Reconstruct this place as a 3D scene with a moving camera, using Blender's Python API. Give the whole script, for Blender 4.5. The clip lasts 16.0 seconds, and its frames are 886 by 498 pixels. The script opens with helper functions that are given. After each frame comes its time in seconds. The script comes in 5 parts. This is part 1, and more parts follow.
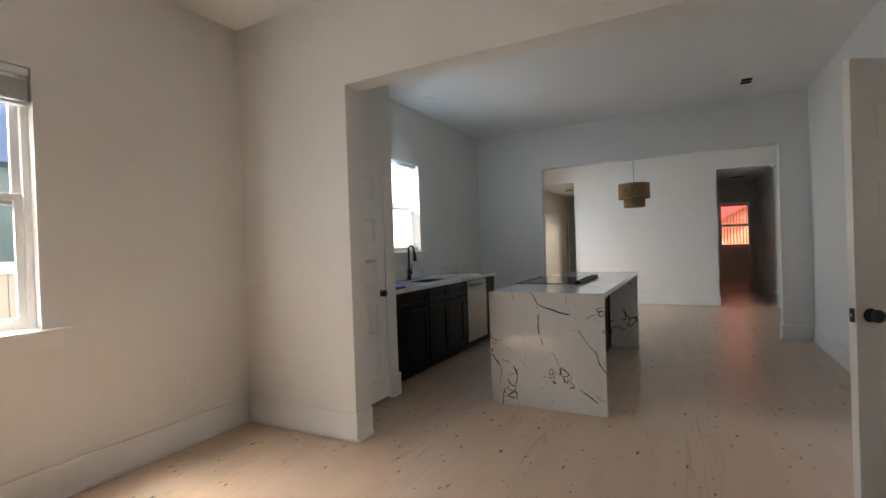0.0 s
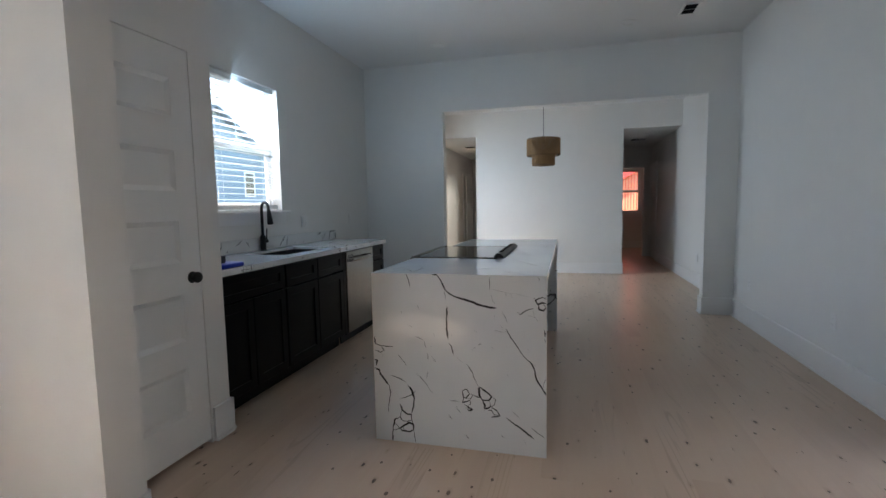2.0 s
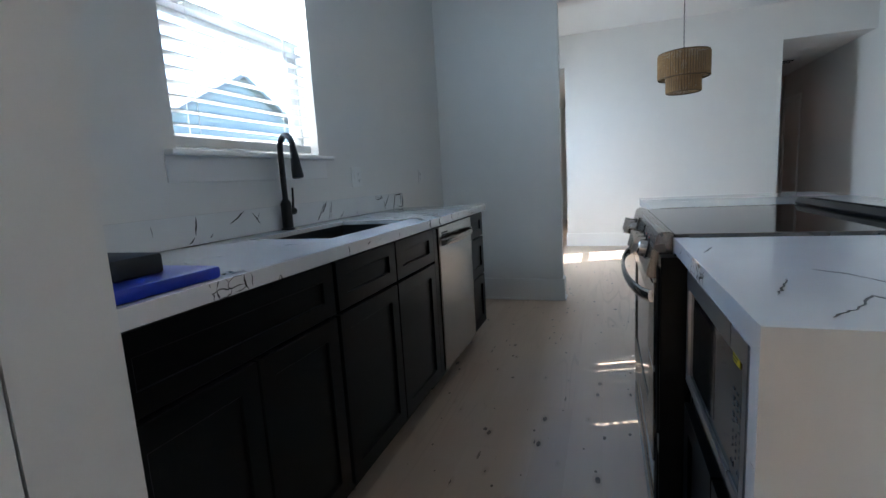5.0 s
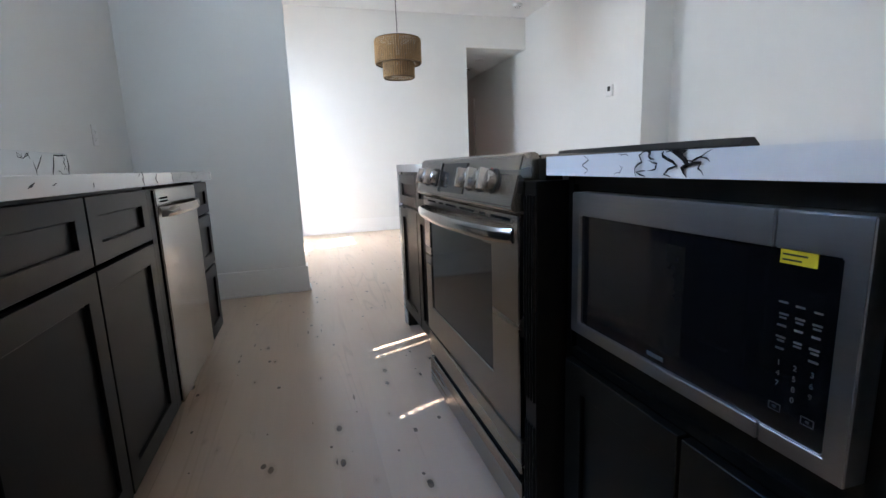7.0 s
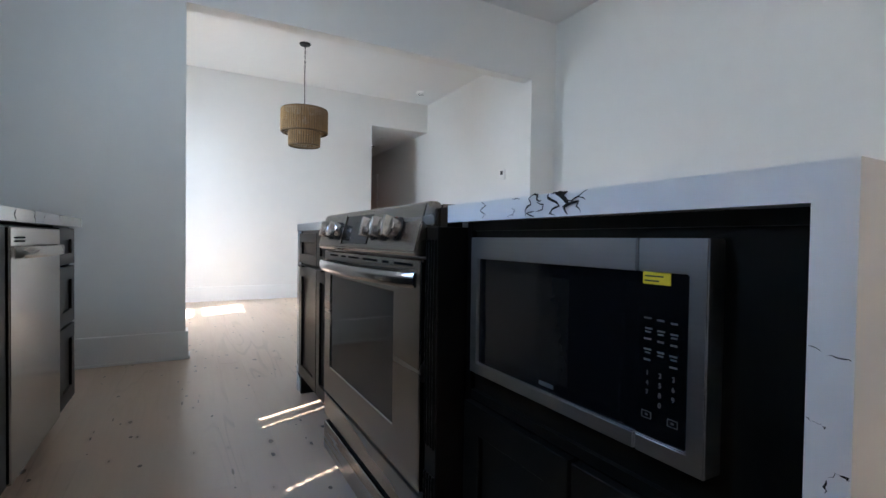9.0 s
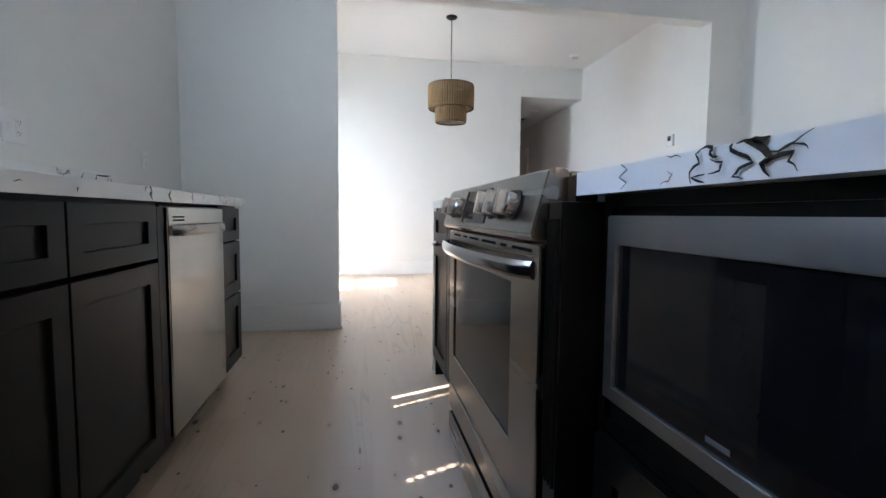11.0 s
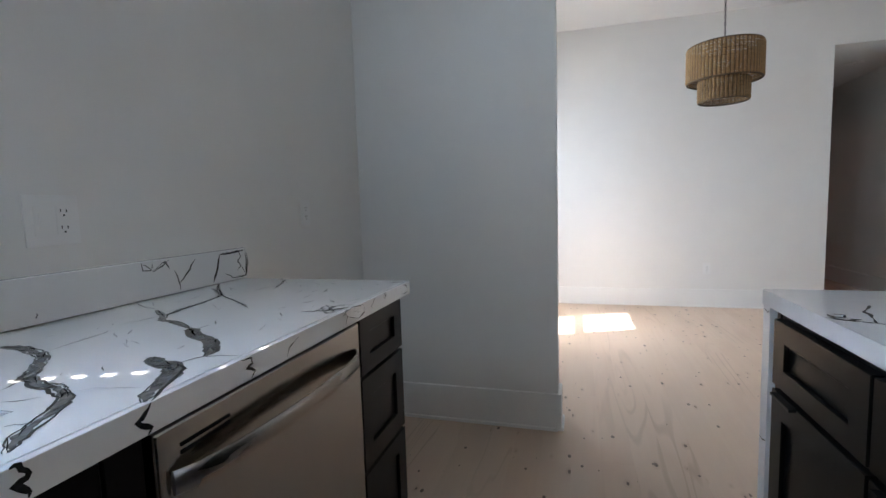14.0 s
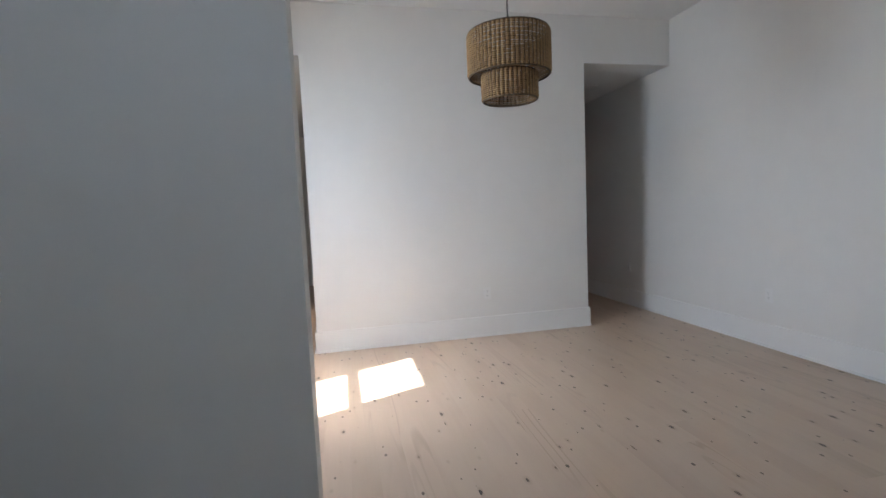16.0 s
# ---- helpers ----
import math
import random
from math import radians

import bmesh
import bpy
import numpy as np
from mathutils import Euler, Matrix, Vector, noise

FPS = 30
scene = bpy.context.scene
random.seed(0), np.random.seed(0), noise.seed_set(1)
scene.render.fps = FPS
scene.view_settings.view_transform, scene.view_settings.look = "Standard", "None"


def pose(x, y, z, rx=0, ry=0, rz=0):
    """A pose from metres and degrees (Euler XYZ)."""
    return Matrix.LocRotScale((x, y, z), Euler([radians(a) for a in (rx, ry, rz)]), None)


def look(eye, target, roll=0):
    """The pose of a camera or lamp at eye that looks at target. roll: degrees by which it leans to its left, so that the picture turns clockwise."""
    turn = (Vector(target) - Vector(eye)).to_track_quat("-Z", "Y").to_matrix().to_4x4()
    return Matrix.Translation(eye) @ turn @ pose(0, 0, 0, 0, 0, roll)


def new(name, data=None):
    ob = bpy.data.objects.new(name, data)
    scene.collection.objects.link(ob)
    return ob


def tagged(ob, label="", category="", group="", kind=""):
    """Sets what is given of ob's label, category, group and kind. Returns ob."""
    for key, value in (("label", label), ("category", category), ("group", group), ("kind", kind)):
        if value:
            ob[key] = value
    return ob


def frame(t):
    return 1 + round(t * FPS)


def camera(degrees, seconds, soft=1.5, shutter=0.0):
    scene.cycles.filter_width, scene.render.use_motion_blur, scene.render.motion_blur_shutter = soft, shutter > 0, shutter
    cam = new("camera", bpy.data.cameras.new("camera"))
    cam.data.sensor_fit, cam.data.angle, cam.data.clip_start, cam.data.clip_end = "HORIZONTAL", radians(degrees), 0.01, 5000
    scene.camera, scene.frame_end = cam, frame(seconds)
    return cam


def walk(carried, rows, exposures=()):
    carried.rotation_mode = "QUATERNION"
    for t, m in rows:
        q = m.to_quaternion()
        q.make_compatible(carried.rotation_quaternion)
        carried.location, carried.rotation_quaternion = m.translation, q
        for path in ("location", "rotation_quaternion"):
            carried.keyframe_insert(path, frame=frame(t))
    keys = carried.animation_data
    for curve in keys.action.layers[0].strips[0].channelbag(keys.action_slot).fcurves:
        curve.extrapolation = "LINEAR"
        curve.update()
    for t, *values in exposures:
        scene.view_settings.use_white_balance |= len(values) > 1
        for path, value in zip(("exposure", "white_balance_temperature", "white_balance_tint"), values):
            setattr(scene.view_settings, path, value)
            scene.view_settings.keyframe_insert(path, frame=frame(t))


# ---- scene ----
cam = camera(87.1, 16.0)
PATH = [
    (0, (-0.017, 0.035, 1.311), (-0.954, 1.801, 1.296), -2.0),
    (0.5, (-0.075, 0.334, 1.303), (-0.847, 2.177, 1.22), -2.0),
    (1, (-0.202, 0.675, 1.297), (-0.806, 2.578, 1.181), -1.4),
    (1.5, (-0.325, 1.018, 1.263), (-0.817, 2.951, 1.11), -1.3),
    (2, (-0.496, 1.343, 1.256), (-1.011, 3.268, 1.076), -1.1),
    (2.5, (-0.744, 1.633, 1.212), (-1.31, 3.541, 1.01), -0.8),
    (3, (-0.964, 1.904, 1.161), (-1.596, 3.787, 0.927), -1.1),
    (3.2, (-1.05, 2.012, 1.181), (-1.74, 3.873, 0.94), -1.4),
    (5.3, (-1.751, 3.198, 1.05), (-2.378, 5.073, 0.748), -4.3),
    (5.5, (-1.81, 3.302, 1.018), (-2.337, 5.206, 0.704), -4.4),
    (6, (-1.913, 3.479, 0.986), (-2.084, 5.439, 0.628), -5.1),
    (6.5, (-1.955, 3.497, 0.947), (-1.719, 5.447, 0.566), -3.8),
    (7, (-1.971, 3.462, 0.907), (-1.42, 5.352, 0.551), -2.1),
    (7.5, (-1.982, 3.446, 0.874), (-1.209, 5.272, 0.616), -0.7),
    (8, (-2.002, 3.421, 0.849), (-1.085, 5.194, 0.726), -0.0),
    (8.5, (-2.001, 3.412, 0.842), (-1.033, 5.16, 0.775), 0.6),
    (9, (-1.992, 3.435, 0.84), (-1.032, 5.188, 0.801), 0.8),
    (9.5, (-2.001, 3.447, 0.84), (-1.142, 5.254, 0.82), 0.4),
    (9.7, (-2.009, 3.449, 0.835), (-1.221, 5.287, 0.821), 0.4),
    (11.8, (-1.763, 3.81, 0.872), (-1.71, 5.799, 0.672), 0.6),
    (12, (-1.767, 3.875, 0.887), (-1.8, 5.865, 0.692), 0.7),
    (12.5, (-1.833, 4.095, 0.993), (-2.147, 6.063, 0.827), 0.2),
    (13, (-1.814, 4.277, 1.074), (-2.394, 6.183, 0.908), -0.5),
    (13.5, (-1.833, 4.49, 1.123), (-2.5, 6.366, 0.932), -1.1),
    (14, (-1.911, 4.746, 1.146), (-2.464, 6.659, 0.963), -1.7),
    (14.5, (-1.939, 5.019, 1.13), (-2.286, 6.978, 0.924), -2.1),
    (15, (-1.936, 5.317, 1.166), (-2.104, 7.299, 0.956), -2.1),
    (15.5, (-1.948, 5.689, 1.206), (-1.877, 7.678, 1.014), -2.0),
    (16, (-1.918, 5.999, 1.209), (-1.496, 7.947, 1.045), -2.5),
]
walk(cam, [(t, look(eye, target, roll)) for t, eye, target, roll in PATH], [(0, 2.45, 7150, 14), (1.5, 2.5, 6500, 12), (3, 2.6, 5950, 8), (5.5, 2.9, 5900, 8), (7, 3.55, 6400, 13), (9, 3.25, 6250, 12), (12, 3.55, 6500, 13), (13.5, 2.92, 6550, 15), (14.5, 3.15, 6600, 15), (15.5, 2.85, 6600, 15), (16, 2.6, 6550, 15)])

# world and sun
world = bpy.data.worlds.new("sky")
scene.world = world
world.use_nodes = True
_n = world.node_tree.nodes
_sky = _n.new("ShaderNodeTexSky")
_sky.sky_type, _sky.sun_disc = "NISHITA", False
_sky.sun_elevation, _sky.sun_rotation = radians(50.6), radians(248.2)
_sky.air_density, _sky.dust_density = 1.0, 0.6
world.node_tree.links.new(_sky.outputs[0], _n["Background"].inputs[0])
_n["Background"].inputs[1].default_value = 0.15
SUN_WAY = Vector((1, 0.418, -1.27))
sun_data = bpy.data.lights.new("sun", "SUN")
sun_data.energy, sun_data.angle, sun_data.color = 3.3, radians(0.5), (1, 0.965, 0.92)
sun = new("sun", sun_data)
sun.matrix_world = look((-20, -8, 26.2), Vector((-20, -8, 26.2)) + SUN_WAY)


def area_lamp(name, at, toward, width, height, watts, color=(0.62, 0.80, 1.0), spread=180):
    """An area lamp in place of the sky in a window's opening, bounce light or fill."""
    data = bpy.data.lights.new(name, "AREA")
    data.shape, data.size, data.size_y, data.energy, data.color = "RECTANGLE", width, height, watts, color
    data.spread = radians(spread)
    ob = new(name, data)
    ob.matrix_world = look(at, Vector(at) + Vector(toward))
    return ob


area_lamp("sky_window_kitchen", (-3.150, 4.695, 2.05), (0.95, 0.8, 0.05), 0.80, 0.55, 2.9, (0.60, 0.81, 1.0))
area_lamp("zenith_window_kitchen", (-3.150, 4.695, 2.00), (1, 0.0, -1.15), 0.80, 0.40, 0.58, (0.03, 0.32, 1.0), 84)
area_lamp("sky_window_living", (-3.215, 0.62, 1.60), (1, 0, 0), 0.34, 1.20, 2.6, (0.90, 0.95, 1.0))
area_lamp("sky_window_dining", (-3.165, 8.72, 1.64), (1, 0.35, -0.45), 0.72, 1.36, 4.4, (0.66, 0.83, 1.0), 150)
# added lamp for the light that the red boards throw back, not sky
area_lamp("red_bounce_window_hall", (1.09, 15.47, 2.13), (0, -1, -0.25), 0.70, 0.09, 0.26, (1.0, 0.62, 0.45))
# added fill lamp in an unseen, invented room beside the west hall
area_lamp("fill_hall_west", (-1.2, 11.6, 2.3), (-1, 0, -0.3), 0.5, 0.5, 5, (1.0, 0.93, 0.80))


# ---------------------------------------------------------------- materials
def nodes_of(name):
    m = bpy.data.materials.new(name)
    m.use_nodes = True
    return m, m.node_tree.nodes, m.node_tree.links, m.node_tree.nodes["Principled BSDF"]


def plain(name, color, rough=0.5, metal=0.0, bump=0.0, scale=60.0, vary=0.06, stretch=(1, 1, 1), coat=0.0, spec=0.5):
    """A surface with a little variation of colour and gloss at two scales, and a fine relief."""
    m, n, l, p = nodes_of(name)
    p.inputs["Metallic"].default_value = metal
    p.inputs["Coat Weight"].default_value = coat
    p.inputs["Specular IOR Level"].default_value = spec
    geo = n.new("ShaderNodeNewGeometry")
    mp = n.new("ShaderNodeMapping")
    mp.inputs["Scale"].default_value = stretch
    l.new(geo.outputs["Position"], mp.inputs[0])
    big, fine = n.new("ShaderNodeTexNoise"), n.new("ShaderNodeTexNoise")
    big.inputs["Scale"].default_value, fine.inputs["Scale"].default_value = scale / 30, scale
    big.inputs["Detail"].default_value, fine.inputs["Detail"].default_value = 3, 4
    l.new(mp.outputs[0], big.inputs[0]), l.new(mp.outputs[0], fine.inputs[0])
    add = n.new("ShaderNodeMath")
    add.operation = "ADD"
    l.new(big.outputs[0], add.inputs[0]), l.new(fine.outputs[0], add.inputs[1])
    mix = n.new("ShaderNodeMapRange")
    mix.inputs[1].default_value, mix.inputs[2].default_value = 0.6, 1.4
    l.new(add.outputs[0], mix.inputs[0])
    col = n.new("ShaderNodeMix")
    col.data_type = "RGBA"
    col.inputs[6].default_value = (*[c * (1 - vary) for c in color], 1)
    col.inputs[7].default_value = (*[min(1, c * (1 + vary)) for c in color], 1)
    l.new(mix.outputs[0], col.inputs[0]), l.new(col.outputs[2], p.inputs["Base Color"])
    r = n.new("ShaderNodeMapRange")
    r.inputs[3].default_value, r.inputs[4].default_value = rough * 0.88, min(1, rough * 1.12)
    l.new(big.outputs[0], r.inputs[0]), l.new(r.outputs[0], p.inputs["Roughness"])
    if bump:
        b = n.new("ShaderNodeBump")
        b.inputs["Strength"].default_value, b.inputs["Distance"].default_value = bump, 0.002
        l.new(fine.outputs[0], b.inputs["Height"]), l.new(b.outputs[0], p.inputs["Normal"])
    return m


def make_wood():
    """Bleached pine: grain along y, dark knots with halos, a few brown splits; every board shifted by its own random."""
    m, n, l, p = nodes_of("bleached pine")
    geo, info = n.new("ShaderNodeNewGeometry"), n.new("ShaderNodeObjectInfo")
    shift = n.new("ShaderNodeVectorMath")
    shift.operation = "MULTIPLY_ADD"
    comb = n.new("ShaderNodeCombineXYZ")
    for i in range(3):
        l.new(info.outputs["Random"], comb.inputs[i])
    l.new(comb.outputs[0], shift.inputs[0])
    shift.inputs[1].default_value = (3.7, 41.0, 9.0)
    l.new(geo.outputs["Position"], shift.inputs[2])

    def mapped(scale):
        mp = n.new("ShaderNodeMapping")
        mp.inputs["Scale"].default_value = scale
        l.new(shift.outputs[0], mp.inputs[0])
        return mp.outputs[0]

    def math_node(op, a, b=None, clamp=False):
        q = n.new("ShaderNodeMath")
        q.operation, q.use_clamp = op, clamp
        for i, v in enumerate((a, b)):
            if v is None:
                continue
            if isinstance(v, (int, float)):
                q.inputs[i].default_value = v
            else:
                l.new(v, q.inputs[i])
        return q.outputs[0]

    def ramp(src, a, b, c=0.0, d=1.0):
        q = n.new("ShaderNodeMapRange")
        for i, v in enumerate((a, b, c, d)):
            q.inputs[i + 1].default_value = v
        l.new(src, q.inputs[0])
        return q.outputs[0]

    def noise_of(scale_vec, scale, detail=4, distort=0.0):
        t = n.new("ShaderNodeTexNoise")
        t.inputs["Scale"].default_value, t.inputs["Detail"].default_value, t.inputs["Distortion"].default_value = scale, detail, distort
        l.new(mapped(scale_vec), t.inputs[0])
        return t.outputs[0]

    grain = noise_of((15, 0.5, 1), 3.0, 5, 0.8)
    swirl = noise_of((2.4, 0.17, 1), 1.6, 2, 0.4)
    wave = math_node("SINE", math_node("MULTIPLY", swirl, 110.0))
    rings = ramp(wave, 0.55, 1.0)
    rings = math_node("MULTIPLY", rings, ramp(noise_of((0.9, 0.3, 1), 1.5, 1), 0.55, 0.66))
    blotch = noise_of((3, 0.8, 1), 1.2, 3)
    vor = n.new("ShaderNodeTexVoronoi")
    vor.voronoi_dimensions = "2D"
    vor.inputs["Scale"].default_value = 1.0
    l.new(mapped((7.0, 3.2, 0.01)), vor.inputs[0])
    pick = n.new("ShaderNodeSeparateColor")
    l.new(vor.outputs["Color"], pick.inputs[0])
    size = ramp(pick.outputs[0], 0.42, 1.0, 0.0, 0.085)
    wob = math_node("MULTIPLY", noise_of((1, 1, 1), 60, 2), 0.045)
    dist = math_node("ADD", vor.outputs["Distance"], wob)
    knot = math_node("GREATER_THAN", math_node("SUBTRACT", size, dist), -0.004)
    halo = ramp(math_node("SUBTRACT", dist, size), 0.0, 0.10, 1.0, 0.0)
    halo = math_node("MULTIPLY", halo, math_node("GREATER_THAN", size, 0.012))
    vor2 = n.new("ShaderNodeTexVoronoi")
    vor2.voronoi_dimensions = "2D"
    vor2.inputs["Scale"].default_value = 1.0
    l.new(mapped((16, 3.0, 0.01)), vor2.inputs[0])
    pick2 = n.new("ShaderNodeSeparateColor")
    l.new(vor2.outputs["Color"], pick2.inputs[0])
    split = math_node("LESS_THAN", math_node("ADD", vor2.outputs["Distance"], wob), ramp(pick2.outputs[1], 0.95, 1.0, 0.0, 0.12))

    vor3 = n.new("ShaderNodeTexVoronoi")
    vor3.voronoi_dimensions = "2D"
    vor3.inputs["Scale"].default_value = 1.0
    l.new(mapped((9.0, 5.5, 0.01)), vor3.inputs[0])
    pick3 = n.new("ShaderNodeSeparateColor")
    l.new(vor3.outputs["Color"], pick3.inputs[0])
    pin = math_node("LESS_THAN", math_node("ADD", vor3.outputs["Distance"], wob), ramp(pick3.outputs[2], 0.50, 1.0, 0.0, 0.10))

    def mixed(fac, a, b):
        q = n.new("ShaderNodeMix")
        q.data_type = "RGBA"
        l.new(fac, q.inputs[0])
        for i, v in ((6, a), (7, b)):
            if isinstance(v, tuple):
                q.inputs[i].default_value = (*v, 1)
            else:
                l.new(v, q.inputs[i])
        return q.outputs[2]

    c = mixed(ramp(grain, 0.3, 0.8, 0.25, 0.75), (0.61, 0.466, 0.348), (0.575, 0.43, 0.315))
    c = mixed(ramp(info.outputs["Random"], 0, 1, 0.0, 0.22), c, (0.665, 0.51, 0.42))
    c = mixed(ramp(blotch, 0.48, 0.72, 0.0, 0.62), c, (0.52, 0.37, 0.275))
    c = mixed(math_node("MULTIPLY", rings, 0.34), c, (0.30, 0.20, 0.125))
    c = mixed(math_node("MULTIPLY", halo, 0.60), c, (0.42, 0.30, 0.21))
    c = mixed(math_node("MULTIPLY", split, 0.75), c, (0.16, 0.10, 0.065))
    c = mixed(math_node("MULTIPLY", knot, 0.92), c, mixed(ramp(noise_of((40, 14, 1), 1.0, 2), 0.4, 0.6), (0.045, 0.027, 0.018), (0.16, 0.10, 0.065)))
    c = mixed(math_node("MULTIPLY", pin, 0.85), c, (0.07, 0.042, 0.028))
    l.new(c, p.inputs["Base Color"])
    p.inputs["Specular IOR Level"].default_value = 0.40
    l.new(ramp(grain, 0.3, 0.7, 0.29, 0.35), p.inputs["Roughness"])
    b = n.new("ShaderNodeBump")
    b.inputs["Strength"].default_value, b.inputs["Distance"].default_value = 0.10, 0.001
    l.new(grain, b.inputs["Height"]), l.new(b.outputs[0], p.inputs["Normal"])
    return m


def make_quartz(name="veined quartz", nest=0.60, vein=0.52):
    """White engineered quartz with long wandering dark veins and nests of small cells."""
    m, n, l, p = nodes_of(name)
    geo = n.new("ShaderNodeNewGeometry")

    def noise_of(scale, detail=3, vec=None):
        t = n.new("ShaderNodeTexNoise")
        t.inputs["Scale"].default_value, t.inputs["Detail"].default_value = scale, detail
        l.new(vec or geo.outputs["Position"], t.inputs[0])
        return t

    def ramp(src, a, b, c=0.0, d=1.0):
        q = n.new("ShaderNodeMapRange")
        for i, v in enumerate((a, b, c, d)):
            q.inputs[i + 1].default_value = v
        l.new(src, q.inputs[0])
        return q.outputs[0]

    def mul(a, b):
        q = n.new("ShaderNodeMath")
        q.operation = "MULTIPLY"
        l.new(a, q.inputs[0])
        if isinstance(b, float):
            q.inputs[1].default_value = b
        else:
            l.new(b, q.inputs[1])
        return q.outputs[0]

    def maxi(a, b):
        q = n.new("ShaderNodeMath")
        q.operation = "MAXIMUM"
        l.new(a, q.inputs[0]), l.new(b, q.inputs[1])
        return q.outputs[0]

    warp = n.new("ShaderNodeVectorMath")
    warp.operation = "MULTIPLY_ADD"
    l.new(noise_of(5, 3).outputs["Color"], warp.inputs[0])
    warp.inputs[1].default_value = (0.22, 0.22, 0.22)
    l.new(geo.outputs["Position"], warp.inputs[2])

    def cells(scale, width):
        v = n.new("ShaderNodeTexVoronoi")
        v.feature = "DISTANCE_TO_EDGE"
        v.inputs["Scale"].default_value = scale
        l.new(warp.outputs[0], v.inputs[0])
        return ramp(v.outputs["Distance"], width * 0.35, width, 1.0, 0.0)

    long_veins = mul(cells(3.0, 0.024), ramp(noise_of(5.5, 3).outputs[0], vein, vein + 0.03))
    nests = mul(cells(20, 0.12), ramp(noise_of(3.3, 2).outputs[0], nest, nest + 0.02))
    ticks = mul(cells(8, 0.018), ramp(noise_of(17, 1).outputs[0], 0.66 if nest < 0.8 else 0.95, 0.70 if nest < 0.8 else 0.99))
    veins = maxi(maxi(long_veins, nests), ticks)
    cloud = ramp(noise_of(2.2, 4).outputs[0], 0.4, 0.7)
    a = n.new("ShaderNodeMix")
    a.data_type = "RGBA"
    a.inputs[6].default_value, a.inputs[7].default_value = (0.80, 0.80, 0.79, 1), (0.73, 0.735, 0.73, 1)
    l.new(cloud, a.inputs[0])
    c = n.new("ShaderNodeMix")
    c.data_type = "RGBA"
    c.inputs[7].default_value = (0.035, 0.033, 0.03, 1)
    l.new(mul(veins, 0.95), c.inputs[0]), l.new(a.outputs[2], c.inputs[6])
    l.new(c.outputs[2], p.inputs["Base Color"])
    p.inputs["Roughness"].default_value = 0.032
    p.inputs["Coat Weight"].default_value = 0.0
    p.inputs["Coat Roughness"].default_value = 0.06
    return m


def make_glass(name, tint=(1, 1, 1)):
    m, n, l, p = nodes_of(name)
    p.inputs["Base Color"].default_value = (*tint, 1)
    p.inputs["Transmission Weight"].default_value = 1
    p.inputs["Roughness"].default_value = 0.0
    p.inputs["IOR"].default_value = 1.45
    return m


WALL = plain("white wall paint", (0.76, 0.745, 0.715), 0.55, bump=0.10, scale=260, vary=0.015)
CEIL = plain("white ceiling paint", (0.78, 0.775, 0.76), 0.7, bump=0.12, scale=240, vary=0.012)
TRIM = plain("white satin trim paint", (0.80, 0.79, 0.77), 0.32, bump=0.03, scale=120, vary=0.012)
DOORPAINT = plain("white satin door paint", (0.78, 0.77, 0.745), 0.36, bump=0.03, scale=120, vary=0.012)
VINYL = plain("white window vinyl", (0.82, 0.83, 0.83), 0.35, vary=0.01)
WOOD = make_wood()
QUARTZ = make_quartz()
QUIET = make_quartz("sparsely veined quartz", 0.9, 0.9)
VEIN = plain("dark quartz vein", (0.030, 0.028, 0.026), 0.12, scale=180, vary=0.6)
VEINGREY = plain("grey quartz vein", (0.17, 0.165, 0.155), 0.08, scale=75, vary=0.95, stretch=(1.4, 0.7, 1))
CAB = plain("espresso black cabinet paint", (0.0034, 0.0031, 0.0028), 0.34, bump=0.04, scale=90, vary=0.12, stretch=(1, 1, 0.15), spec=0.19)
CABIN = plain("dark cabinet interior", (0.010, 0.010, 0.010), 0.6, vary=0.1)
STEEL = plain("brushed stainless steel", (0.34, 0.315, 0.285), 0.27, 1.0, bump=0.05, scale=420, vary=0.05, stretch=(1, 0.02, 1))
STEELV = plain("brushed dishwasher steel", (0.34, 0.325, 0.305), 0.19, 1.0, bump=0.05, scale=420, vary=0.05, stretch=(1, 1, 0.02))
DARKSTEEL = plain("dark brushed steel", (0.42, 0.43, 0.45), 0.32, 1.0, scale=300, vary=0.05, stretch=(1, 0.02, 1))
BRIGHTSTEEL = plain("polished handle steel", (0.56, 0.55, 0.54), 0.2, 1.0, vary=0.04)
CHROME = plain("polished chrome", (0.55, 0.545, 0.54), 0.2, 1.0, vary=0.02)
BLACKGLASS = plain("black glass", (0.005, 0.005, 0.006), 0.05, vary=0.05)
OVENGLASS = plain("smoked oven glass", (0.016, 0.014, 0.012), 0.07, vary=0.08, spec=0.35)
BLACK = plain("matte black metal", (0.012, 0.012, 0.012), 0.42, 0.3, vary=0.1)
BLACKPL = plain("black plastic", (0.014, 0.014, 0.014), 0.5, vary=0.1)
SINKMAT = plain("black granite composite", (0.014, 0.014, 0.015), 0.55, bump=0.2, scale=500, vary=0.3)
ROPE = plain("woven seagrass", (0.36, 0.22, 0.10), 0.75, bump=0.5, scale=180, vary=0.35)
ROPEDARK = plain("dark rim and stake shade", (0.10, 0.065, 0.035), 0.8, scale=120, vary=0.3)
PLASTIC = plain("white plastic", (0.78, 0.77, 0.75), 0.35, vary=0.01)
# black that stands in for the shade inside slots and openings
SLOT_SHADE = plain("black in place of slot shade", (0.004, 0.004, 0.004), 0.9, spec=0.1)
BLUE = plain("glossy blue plastic", (0.010, 0.035, 0.42), 0.35, vary=0.08)
YELLOW = plain("yellow sticker", (0.75, 0.60, 0.02), 0.5, vary=0.03)
GREYMARK = plain("light grey print", (0.12, 0.12, 0.12), 0.5)
REDMARK = plain("red print", (0.45, 0.03, 0.02), 0.5)
